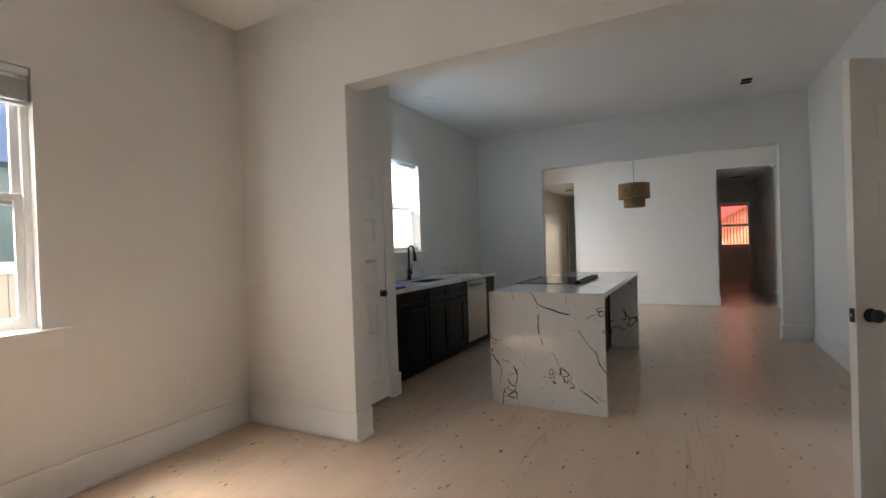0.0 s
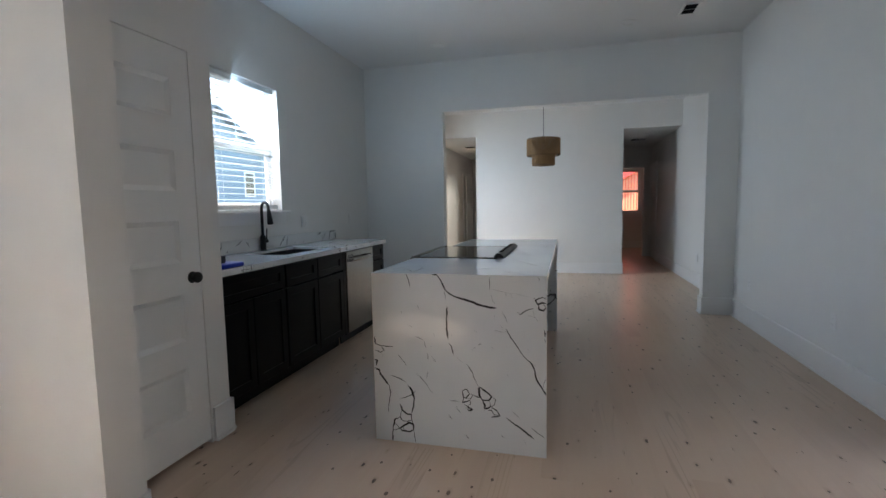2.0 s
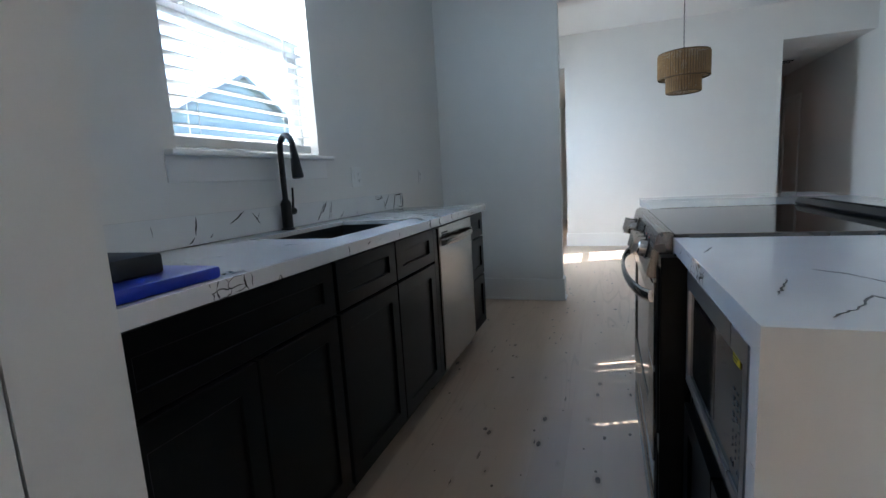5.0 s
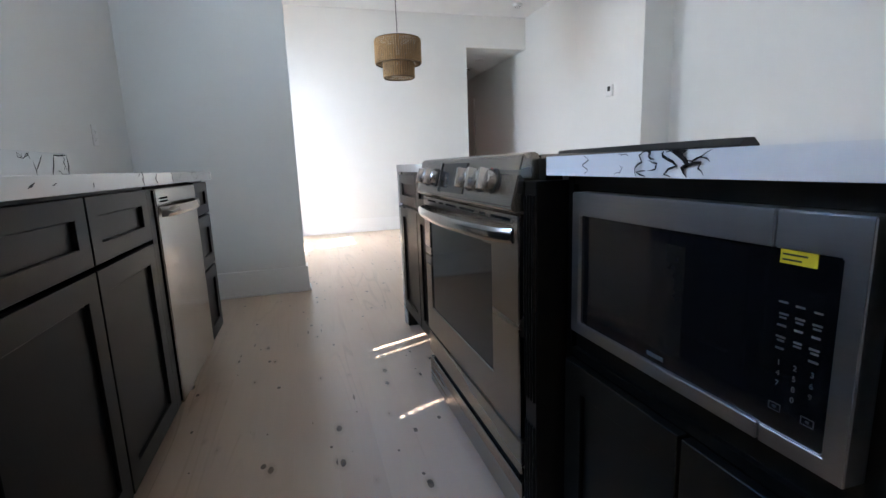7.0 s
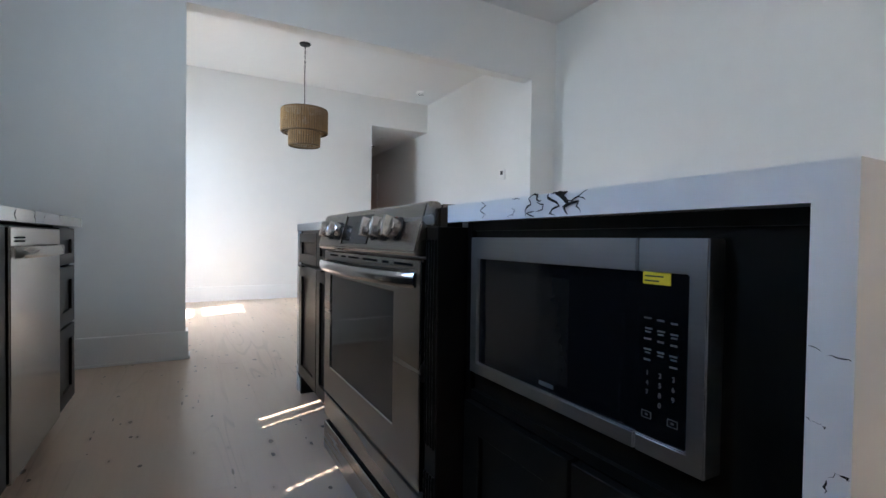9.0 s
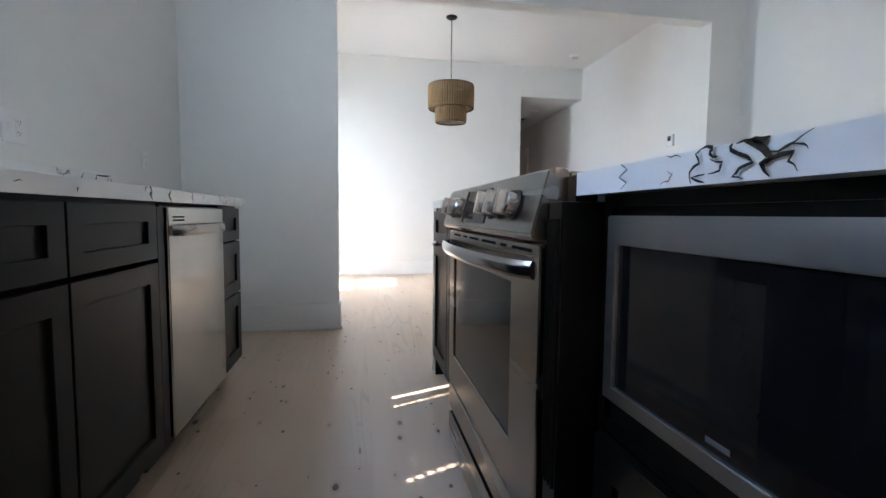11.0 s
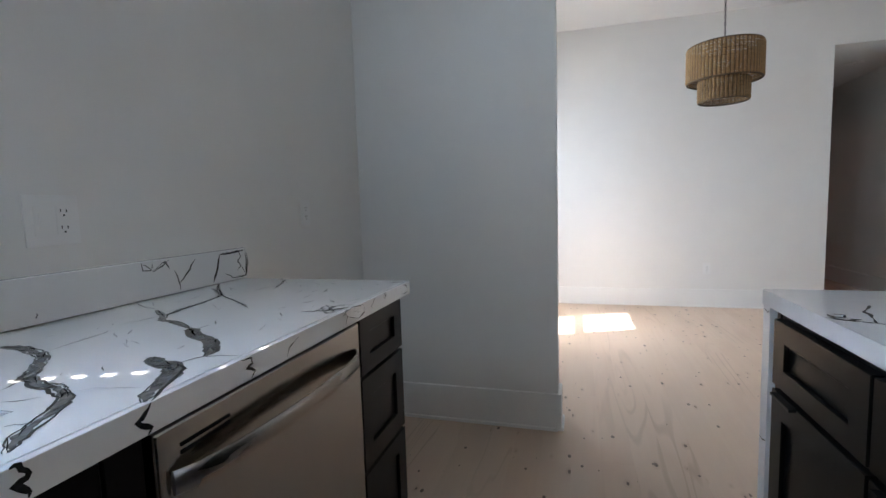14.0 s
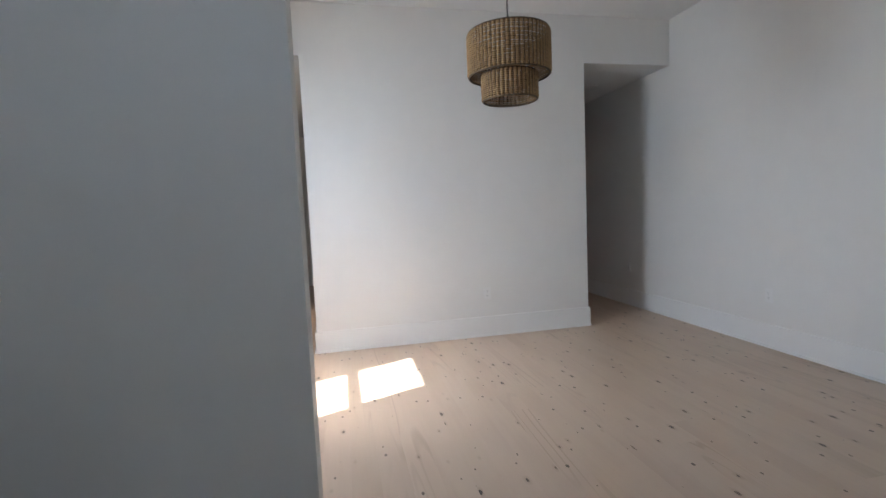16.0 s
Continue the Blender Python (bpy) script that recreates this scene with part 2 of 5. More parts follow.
BLIND = plain("white blind slat", (0.74, 0.75, 0.75), 0.4, vary=0.01)
_t, _l = BLIND.node_tree.nodes, BLIND.node_tree.links
_tr, _mx = _t.new("ShaderNodeBsdfTranslucent"), _t.new("ShaderNodeMixShader")
_tr.inputs[0].default_value, _mx.inputs[0].default_value = (0.70, 0.76, 0.80, 1), 0.15
_l.new(_t["Principled BSDF"].outputs[0], _mx.inputs[1]), _l.new(_tr.outputs[0], _mx.inputs[2]), _l.new(_mx.outputs[0], _t["Material Output"].inputs[0])
GLASS = make_glass("window glass")
SIDING = plain("grey green siding", (0.13, 0.18, 0.16), 0.6, vary=0.08, scale=20)
HOUSEWALL = plain("blue grey siding", (0.22, 0.29, 0.34), 0.7, vary=0.08, scale=20)
YELLOWBOARD = plain("ochre boards", (0.88, 0.46, 0.24), 0.6, vary=0.12, scale=30)
ROOFING = plain("grey shingles", (0.17, 0.20, 0.235), 0.85, vary=0.3, scale=40, bump=0.3)
RED = plain("red painted boards", (0.80, 0.085, 0.06), 0.55, vary=0.12, scale=30)
FENCE = plain("weathered fence board", (0.42, 0.36, 0.28), 0.8, vary=0.2, scale=40)
GRASS = plain("dry lawn", (0.12, 0.14, 0.06), 0.9, vary=0.4, scale=25, bump=0.5)
BLUEBOX = plain("blue grey metal box", (0.09, 0.14, 0.24), 0.4, vary=0.05)


# ---------------------------------------------------------------- building helpers
def box(bm, x0, x1, y0, y1, z0, z1, bevel=0.0):
    """A box between two corners, its edges rounded off where bevel is given."""
    t = bmesh.new() if bevel else bm
    m = Matrix.LocRotScale(((x0 + x1) / 2, (y0 + y1) / 2, (z0 + z1) / 2), None, (abs(x1 - x0), abs(y1 - y0), abs(z1 - z0)))
    bmesh.ops.create_cube(t, size=1, matrix=m)
    if bevel:
        bmesh.ops.bevel(t, geom=t.edges[:], offset=bevel, segments=2, profile=0.5, affect="EDGES")
        merge(bm, t)
    return bm


def merge(bm, t, m=None):
    if m is not None:
        bmesh.ops.transform(t, matrix=m, verts=t.verts[:])
    tmp = bpy.data.meshes.new("tmp")
    t.to_mesh(tmp)
    t.free()
    bm.from_mesh(tmp)
    bpy.data.meshes.remove(tmp)


def cyl(bm, center, r0, r1, depth, axis="Z", seg=28, caps=True, bevel=0.0):
    t = bmesh.new()
    bmesh.ops.create_cone(t, cap_ends=caps, segments=seg, radius1=r0, radius2=r1, depth=depth)
    if bevel:
        bmesh.ops.bevel(t, geom=[e for e in t.edges if len(e.link_faces) == 2 and e.calc_face_angle(0) > 0.8], offset=bevel, segments=2, affect="EDGES")
    rot = {"Z": Matrix(), "X": Matrix.Rotation(radians(90), 4, "Y"), "Y": Matrix.Rotation(radians(-90), 4, "X")}[axis]
    merge(bm, t, Matrix.Translation(center) @ rot)
    return bm


def tube(bm, points, radius, seg=12):
    """A round bar along smooth points; radius may be one number or one for each point."""
    pts = [Vector(q) for q in points]
    rads = radius if isinstance(radius, (list, tuple)) else [radius] * len(pts)
    rings, up = [], None
    for i, q in enumerate(pts):
        d = (pts[min(i + 1, len(pts) - 1)] - pts[max(i - 1, 0)]).normalized()
        side = (up - d * up.dot(d)).normalized() if up else d.orthogonal().normalized()
        up = side
        other = d.cross(side)
        rings.append([bm.verts.new(q + (side * math.cos(a) + other * math.sin(a)) * rads[i]) for a in (2 * math.pi * k / seg for k in range(seg))])
    for a, b in zip(rings, rings[1:]):
        for k in range(seg):
            bm.faces.new((a[k], a[(k + 1) % seg], b[(k + 1) % seg], b[k]))
    bm.faces.new(rings[0][::-1]), bm.faces.new(rings[-1])
    return bm


def lathe(bm, profile, center, seg=32, m=None):
    """A turned body: profile rows of (radius, height)."""
    t = bmesh.new()
    rings = [[t.verts.new((r * math.cos(2 * math.pi * k / seg), r * math.sin(2 * math.pi * k / seg), h)) for k in range(seg)] for r, h in profile]
    for a, b in zip(rings, rings[1:]):
        for k in range(seg):
            t.faces.new((a[k], a[(k + 1) % seg], b[(k + 1) % seg], b[k]))
    merge(bm, t, Matrix.Translation(center) @ (m or Matrix()))
    return bm


def prism(bm, outline, a0, a1, axis="Y"):
    """An outline of 2D points drawn out along an axis: for Y the points are (x, z), for X (y, z), for Z (x, y)."""
    def at(p, a):
        return {"Y": (p[0], a, p[1]), "X": (a, p[0], p[1]), "Z": (p[0], p[1], a)}[axis]
    lo, hi = [bm.verts.new(at(p, a0)) for p in outline], [bm.verts.new(at(p, a1)) for p in outline]
    k = len(outline)
    faces = [bm.faces.new(lo), bm.faces.new(hi[::-1])]
    for i in range(k):
        faces.append(bm.faces.new((lo[i], hi[i], hi[(i + 1) % k], lo[(i + 1) % k])))
    bmesh.ops.recalc_face_normals(bm, faces=faces)
    return bm


def pierced(us, zs, solid, lo, hi, axis):
    """One closed wall body from a grid of cells: us along the wall, zs up, lo..hi through it."""
    bm = bmesh.new()
    vs = {}

    def v(i, k, w):
        if (i, k, w) not in vs:
            d = (lo, hi)[w]
            vs[(i, k, w)] = bm.verts.new((d, us[i], zs[k]) if axis == "y" else (us[i], d, zs[k]))
        return vs[(i, k, w)]

    n_u, n_z = len(us) - 1, len(zs) - 1
    on = lambda i, k: 0 <= i < n_u and 0 <= k < n_z and solid[i][k]
    for i in range(n_u):
        for k in range(n_z):
            if not on(i, k):
                continue
            for w in (0, 1):
                bm.faces.new((v(i, k, w), v(i + 1, k, w), v(i + 1, k + 1, w), v(i, k + 1, w)))
            for di, dk, p, q in ((-1, 0, (i, k), (i, k + 1)), (1, 0, (i + 1, k), (i + 1, k + 1)), (0, -1, (i, k), (i + 1, k)), (0, 1, (i, k + 1), (i + 1, k + 1))):
                if not on(i + di, k + dk):
                    bm.faces.new((v(*p, 0), v(*q, 0), v(*q, 1), v(*p, 1)))
    bmesh.ops.recalc_face_normals(bm, faces=bm.faces[:])
    return bm


def ring(axis, lo, hi, u0, u1, z0, z1, rims, bevel=0.0):
    """A frame in one piece round an opening. rims: widths at the low end, the high end, the bottom and the top."""
    a, b, c, d = rims
    bm = pierced([u0, u0 + a, u1 - b, u1], [z0, z0 + c, z1 - d, z1], [[True] * 3, [True, False, True], [True] * 3], lo, hi, axis)
    if bevel:
        sharp = [e for e in bm.edges if len(e.link_faces) == 2 and e.calc_face_angle(0) > 0.5]
        bmesh.ops.bevel(bm, geom=sharp, offset=bevel, segments=1, affect="EDGES")
    return bm


def thing(name, at, label="", category="", group=""):
    """An empty at the base of a thing, to which its parts belong."""
    ob = new(name)
    ob.location = at
    ob.empty_display_size = 0.1
    return tagged(ob, label, category, group)


def base_of(ob):
    at = Vector(ob.location)
    while ob.parent:
        ob = ob.parent
        at += Vector(ob.location)
    return at


def part(name, bm, material, parent, label="", smooth=False, kind=""):
    """One mesh under a thing or part, from a bmesh in world places."""
    off = base_of(parent) if parent else Vector()
    bmesh.ops.translate(bm, verts=bm.verts[:], vec=-off)
    if smooth:
        for f in bm.faces:
            f.smooth = True
        for e in bm.edges:
            if len(e.link_faces) == 2 and e.calc_face_angle(0) > 0.6:
                e.smooth = False
    me = bpy.data.meshes.new(name)
    bm.to_mesh(me)
    bm.free()
    me.materials.append(material)
    ob = new(name, me)
    ob.parent = parent
    return tagged(ob, label, kind=kind)


def B(*a, **k):
    return box(bmesh.new(), *a, **k)


def structure(name, bm, material, label="", smooth=False):
    return part(name, bm, material, None, label, smooth, kind="structure")


# ---------------------------------------------------------------- the plan, in metres
LX, KX, DX = -3.10, -3.05, -3.10          # inner faces of the west walls: living room, kitchen, dining room
RX, RD = 1.28, 1.39                        # inner faces of the east walls: kitchen, dining room
YA0, YA1 = 2.53, 2.69                      # stub wall between living room and kitchen
YP = 3.52                                  # end of the pantry
YB0, YB1 = 7.08, 7.21                      # wall between kitchen and dining room
YC = 10.19                                 # dining room's far wall
HK, HD, HH = 3.04, 3.00, 2.56              # ceilings
T = 0.12


def pierced_wall(name, axis, lo, hi, u0, u1, h, openings, label, mat=None):
    us = sorted({u0, u1, *[o[0] for o in openings], *[o[1] for o in openings]})
    zs = sorted({0, h, *[o[2] for o in openings], *[o[3] for o in openings]})
    solid = [[not any(o[0] <= (us[i] + us[i + 1]) / 2 <= o[1] and o[2] <= (zs[k] + zs[k + 1]) / 2 <= o[3] for o in openings)
              for k in range(len(zs) - 1)] for i in range(len(us) - 1)]
    return structure(name, pierced(us, zs, solid, lo, hi, axis), mat or WALL, label)


def wall_along_y(name, x0, x1, y0, y1, h, openings=(), label="smooth white painted wall", mat=None):
    """A wall that runs along y, with openings (y0, y1, z0, z1)."""
    return pierced_wall(name, "y", x0, x1, y0, y1, h, openings, label, mat)


def wall_along_x(name, y0, y1, x0, x1, h, openings=(), label="smooth white painted wall"):
    return pierced_wall(name, "x", y0, y1, x0, x1, h, openings, label)


WIN_L = (0.27, 1.225, 0.935, 2.335)
WIN_K = (4.29, 5.15, 1.25, 2.335)
WIN_D = (8.33, 9.09, 0.935, 2.335)

wall_along_y("wall_west_living", LX - T, LX, -2.6, YA0, HK, [WIN_L])
wall_along_y("wall_west_kitchen", KX - T - 0.03, KX, YA1, YB0, HK, [WIN_K])
wall_along_y("wall_west_dining", DX - T, DX, YB0, 14.4, HK, [WIN_D])
wall_along_y("wall_east_kitchen", RX, RX + T, -2.6, YB0, HK, [(3.02, 3.93, 0, 2.06)])
wall_along_y("wall_east_dining", RD, RD + T, YB0, 13.2, HK)
wall_along_x("wall_south_living", -2.6 - T, -2.6, LX - T, RX + T, HK)
wall_along_x("wall_north_living", YA0, YA1, LX - T, RX, HK, [(-2.05, RX, 0, 2.42)], "white wall stub and header over the wide opening")
wall_along_y("wall_pantry", -2.36 - 0.10, -2.36, YA1, YP, HK, [(2.752, 3.371, 0, 2.065)])
wall_along_x("wall_pantry_north", YP - 0.10, YP, KX, -2.46, HK)
wall_along_x("wall_north_kitchen", YB0, YB1, DX, RX, HK, [(-2.005, 0.975, 0, 2.43)])
wall_along_x("wall_north_kitchen_return", YB0, YB1, RX, RD, HK)
wall_along_x("wall_north_dining", YC, YC + 0.12, DX, RD, HK, [(DX, -2.18, 0, HH), (0.45, RD, 0, HH)], "white dining room wall between two hallways")
# the doorway here is made up, unseen, to pass the hall fill lamp's light
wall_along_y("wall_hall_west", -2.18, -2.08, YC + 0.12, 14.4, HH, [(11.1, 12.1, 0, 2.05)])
wall_along_y("wall_hall_east", 0.35, 0.45, YC + 0.12, 13.2, HH)
wall_along_x("wall_hall_end_west", 14.4, 14.5, DX - T, -2.08, HH)
wall_along_x("wall_hall_end_east", 13.2, 13.32, 0.35, RD + T, HH, [(0.53, 1.23, 0, 2.08)])
wall_along_x("wall_bedroom_north", 15.5, 15.62, -0.5, 3.0, HH, [(0.72, 1.50, 0.98, 2.21)])
wall_along_y("wall_bedroom_west", -0.6, -0.5, 13.32, 15.62, HH)
wall_along_y("wall_bedroom_east", 3.0, 3.1, 13.32, 15.62, HH)
wall_along_x("wall_bedroom_south", 13.2, 13.32, RD + T, 3.1, HH)
wall_along_x("wall_bedroom_south_west", 13.2, 13.32, -0.6, 0.35, HH)

structure("ceiling", B(LX - T, RX + T, -2.6 - T, YB0, HK, HK + 0.1), CEIL, "flat white painted ceiling")
structure("ceiling", B(DX - T, RD + T, YB1, YC, HD, HD + 0.14), CEIL, "flat white dining room ceiling")
structure("ceiling", B(DX - T, 3.1, YC + 0.12, 15.62, HH, HH + 0.1), CEIL, "low white hallway ceiling")
structure("subfloor", B(-3.3, 3.1, -2.8, 15.7, -0.20, -0.021), CABIN, "hidden subfloor")
structure("wall_closet_east", B(RX + T, RX + T + 1.2, 2.6, 2.7, 0, HK), WALL, "white closet wall")
structure("wall_closet_east", B(RX + T, RX + T + 1.2, 4.3, 4.4, 0, HK), WALL, "white closet wall")
structure("wall_closet_east", B(RX + T + 1.2, RX + T + 1.3, 2.6, 4.4, 0, HK), WALL, "white closet wall")


def baseboard(axis, face, side, a, b, h=0.19, t=0.016):
    """A tall flat baseboard with a small shoe moulding. side: the way into the room from the face."""
    bm = bmesh.new()
    lo, hi = sorted((face, face + side * t))
    lo2, hi2 = sorted((face + side * t, face + side * (t + 0.012)))
    if axis == "y":
        box(bm, lo, hi, a, b, 0, h, 0.002)
        box(bm, lo2, hi2, a, b, 0, 0.018, 0.004)
    else:
        box(bm, a, b, lo, hi, 0, h, 0.002)
        box(bm, a, b, lo2, hi2, 0, 0.018, 0.004)
    return structure("baseboard", bm, TRIM, "tall flat white baseboard")


baseboard("y", LX, 1, -2.6, YA0 - 0.03)
baseboard("x", YA0, -1, LX, -2.05)
baseboard("y", -2.05, 1, YA0 - 0.016, YA1)
baseboard("x", YA1, 1, -2.34, -2.05)
baseboard("y", -2.36, 1, YA1 + 0.03, 2.748)
baseboard("y", -2.36, 1, 3.385, YP)
baseboard("x", YP, 1, -2.46, -2.344)
baseboard("x", YB0, -1, KX, -2.005)
baseboard("y", -2.005, 1, YB0 - 0.016, YB1 + 0.016)
baseboard("y", 0.975, -1, YB0 - 0.016, YB1 + 0.016)
baseboard("x", YB0, -1, 0.975, RX)
baseboard("y", RX, -1, 4.11, YB0 - 0.03)
baseboard("x", YB1, 1, DX, -2.005)
baseboard("x", YB1, 1, 0.975, RD)
baseboard("y", DX, 1, YB1 + 0.03, 14.37)
baseboard("x", YC, -1, -2.18, 0.45)
baseboard("y", -2.18, -1, YC - 0.016, 14.37)
baseboard("y", 0.45, 1, YC - 0.016, 13.17)
baseboard("y", RD, -1, YB1 + 0.03, 12.38)
baseboard("x", 15.5, -1, -0.5, 3.0)
baseboard("x", 14.4, -1, DX, -2.18)
baseboard("x", -2.6, 1, LX, RX)
baseboard("y", RX, -1, -2.6, 2.92)


# ---------------------------------------------------------------- windows
def window(name, axis, face, out, w, wall=T, stool=True, f=0.035, s=0.038, label="white vinyl double-hung window"):
    """A double-hung window in a wall; axis: the way the wall runs; face: inner face; out: +1 or -1, the way outside."""
    a, b, c, d = w
    root = tagged(new(name), label, kind="structure")
    root.location = (face, a, c) if axis == "y" else (a, face, c)

    def bx(u0, u1, v0, v1, w0, w1, bevel=0.0, bm=None):
        """u along the wall, v up, w out from the inner face."""
        p, q = sorted((face + out * w0, face + out * w1))
        bm = bm or bmesh.new()
        return box(bm, p, q, u0, u1, v0, v1, bevel) if axis == "y" else box(bm, u0, u1, p, q, v0, v1, bevel)

    w0, w1 = wall - 0.065, wall - 0.005
    def loop(u0, u1, z0, z1, p0, p1, rim):
        p, q = sorted((face + out * p0, face + out * p1))
        return ring(axis, p, q, u0, u1, z0, z1, (rim,) * 4, 0.002)

    part("window_frame", loop(a, b, c, d, w0, w1, f), VINYL, root, "white vinyl frame")
    mid = (c + d) / 2
    for name2, z0, z1, off in (("lower_sash", c + f, mid + 0.03, 0.0), ("upper_sash", mid - 0.03, d - f, 0.028)):
        p0, p1 = w0 + 0.006 + off * 0.8, w0 + 0.030 + off * 0.8
        low = s + (0.038 if name2 == "lower_sash" and s < 0.03 else 0.0)
        bm = loop(a + f, b - f, z0, z1, p0, p1, low)
        sash = part(name2, bm, VINYL, root, "white vinyl sash")
        g = part("pane", bx(a + f + low, b - f - low, z0 + low, z1 - low, (p0 + p1) / 2 - 0.002, (p0 + p1) / 2 + 0.002), GLASS, sash)
        g.visible_shadow = False
    if stool:
        bm = bx(a - 0.055, b + (0.08 if s < 0.03 else 0.13), c - 0.018, c, -0.045, 0, 0.005)
        bx(a + 0.001, b - 0.001, c - 0.002, c + 0.008, 0, w0, 0, bm)
        part("window_sill", bm, TRIM, root, "white painted window stool")
        part("apron", bx(a - 0.055, b + (0.05 if s < 0.03 else 0.10), c - 0.112, c - 0.018, -0.006, 0, 0.002), TRIM, root)
    return root


window("window_1", "y", LX, -1, WIN_L)
window("window_2", "y", KX, -1, WIN_K, wall=T + 0.03, f=0.012, s=0.022, label="white window over the sink, lit from outside")
window("window_3", "y", DX, -1, WIN_D, f=0.028, s=0.031)
window("window_4", "x", 15.5, 1, (0.72, 1.50, 0.98, 2.21), stool=True, label="dark framed window that looks out on red boards")


def blinds(at, y0, y1, z0, z1, pitch, lowered, label, depth=0.05):
    """Slatted blinds: head rail, slats, cords and bottom rail. lowered: False leaves the slats gathered at the top."""
    root = thing("window_blinds", (at, y0, z1), label, "blinds")
    part("head_rail", B(at - 0.028, at + 0.028, y0, y1, z1 - 0.04, z1, bevel=0.003), BLIND, root)
    slat_mesh = None
    count = int((z1 - 0.05 - z0 - 0.05) / pitch) if lowered else 22
    step = pitch if lowered else 0.0052
    top = z1 - 0.06
    for i in range(count):
        z = top - i * step
        if slat_mesh is None:
            e, h = depth / 2, 0.006
            cords = [y1 - 0.675, y1 - 0.092] if y1 - y0 > 0.74 else [y0 + 0.13, y1 - 0.13]
            us = [y0 + 0.004, cords[0] - h, cords[0] + h, cords[1] - h, cords[1] + h, y1 - 0.004]
            solid = [[True, not (i_ % 2 == 1), True] for i_ in range(5)]
            bm = pierced(us, [-e, -0.36 * depth, 0.08 * depth, e], solid, -0.0013, 0.0013, "y")
            for v in bm.verts:
                bend = -0.0025 * (v.co.z / e) ** 2
                v.co = Vector((at + v.co.z, v.co.y, z + v.co.x + bend))
            bmesh.ops.recalc_face_normals(bm, faces=bm.faces[:])
            s = part("slat", bm, BLIND, root)
            slat_mesh = s
        else:
            s = new("slat", slat_mesh.data)
            s.parent = root
            s.location = (0, 0, -i * step)
    zb = top - (count - 1) * step - pitch if lowered else top - count * step - 0.012
    part("bottom_rail", B(at - 0.026, at + 0.026, y0 + 0.003, y1 - 0.003, zb - (0.034 if lowered else 0.012), zb + 0.002, bevel=0.003), PLASTIC if lowered else BLIND, root)
    for y in (y0 + 0.13, y1 - 0.13):
        for dx in (-depth / 2, depth / 2):
            part("ladder_cord", B(at + dx - 0.0008, at + dx + 0.0008, y - 0.001, y + 0.001, zb, z1 - 0.04), PLASTIC, root)
    if lowered:
        part("tilt_wand", tube(bmesh.new(), [(at + 0.034, y1 - 0.16, z1 - 0.05), (at + 0.036, y1 - 0.16, z1 - 0.65)], 0.004, 6), PLASTIC, root)
    return root


blinds(KX - 0.045, 4.294, 5.115, 1.255, 2.33, 0.0485, True, "white two-inch slat blinds lowered over the sink window")
blinds(LX - 0.035, 0.28, 1.215, 0.94, 2.33, 0.045, False, "white blinds raised into a stack at the window head")


# ---------------------------------------------------------------- doors
def panel_door(root, axis, x, y0, y1, z0, z1, t=0.035, panels=5, name="leaf", stile=0.11):
    """A five-panel door leaf across y, its middle plane at x: stiles and rails with sunk panels."""
    bm = bmesh.new()
    k_ = (z1 - z0) / 2.037
    slots = [(z0 + a_ * k_, z0 + b_ * k_) for a_, b_ in ((0.20, 0.44), (0.58, 0.815), (0.98, 1.185), (1.335, 1.53), (1.695, 1.875))]
    zz = [z0] + [q for sl in slots for q in sl] + [z1]
    solid = [[True] * 11, [i_ % 2 == 0 for i_ in range(11)], [True] * 11]
    bm = pierced([y0, y0 + stile, y1 - stile, y1], zz, solid, x - t / 2, x + t / 2, "y")
    bmesh.ops.bevel(bm, geom=[e for e in bm.edges if len(e.link_faces) == 2 and e.calc_face_angle(0) > 0.5], offset=0.0012, segments=1, affect="EDGES")
    leaf = part(name, bm, DOORPAINT, root, "white five-panel door leaf")
    for a, b in slots:
        pb = bmesh.new()
        for s in (-1, 1):
            # sloping edge and flat field of the sunk panel
            xo, xi = x + s * (t / 2 - 0.001), x + s * (t / 2 - 0.009)
            ya, yb = y0 + stile, y1 - stile
            o = [pb.verts.new((xo, q, w)) for q, w in ((ya, a), (yb, a), (yb, b), (ya, b))]
            k = 0.022
            n_ = [pb.verts.new((xi, q, w)) for q, w in ((ya + k, a + k), (yb - k, a + k), (yb - k, b - k), (ya + k, b - k))]
            for i in range(4):
                pb.faces.new((o[i], o[(i + 1) % 4], n_[(i + 1) % 4], n_[i]))
            pb.faces.new(n_)
        bmesh.ops.recalc_face_normals(pb, faces=pb.faces[:])
        part("door_panel", pb, DOORPAINT, leaf)
    return leaf


def knob(root, x, y, z, side, name="door_knob"):
    bm = bmesh.new()
    m = Matrix.Rotation(radians(90 * side), 4, "Y")
    lathe(bm, [(0.0, 0.0), (0.030, 0.0), (0.030, 0.005), (0.026, 0.008), (0.014, 0.010), (0.013, 0.017), (0.019, 0.021), (0.0275, 0.029), (0.0285, 0.038), (0.024, 0.047), (0.012, 0.052), (0.0, 0.053)], (x, y, z), 28, m)
    return part(name, bm, BLACK, root, "round matte black knob", smooth=True)


pantry = tagged(new("door_1"), "closed narrow white five-panel pantry door", kind="structure")
pantry.location = (-2.38, 2.755, 0)
panel_door(pantry, "y", -2.3785, 2.755, 3.368, 0.025, 2.062, stile=0.125)
knob(pantry, -2.3645, 3.308, 0.92, 1)
part("latch_plate", B(-2.366, -2.3625, 3.355, 3.367, 0.885, 0.945), BLACK, pantry)

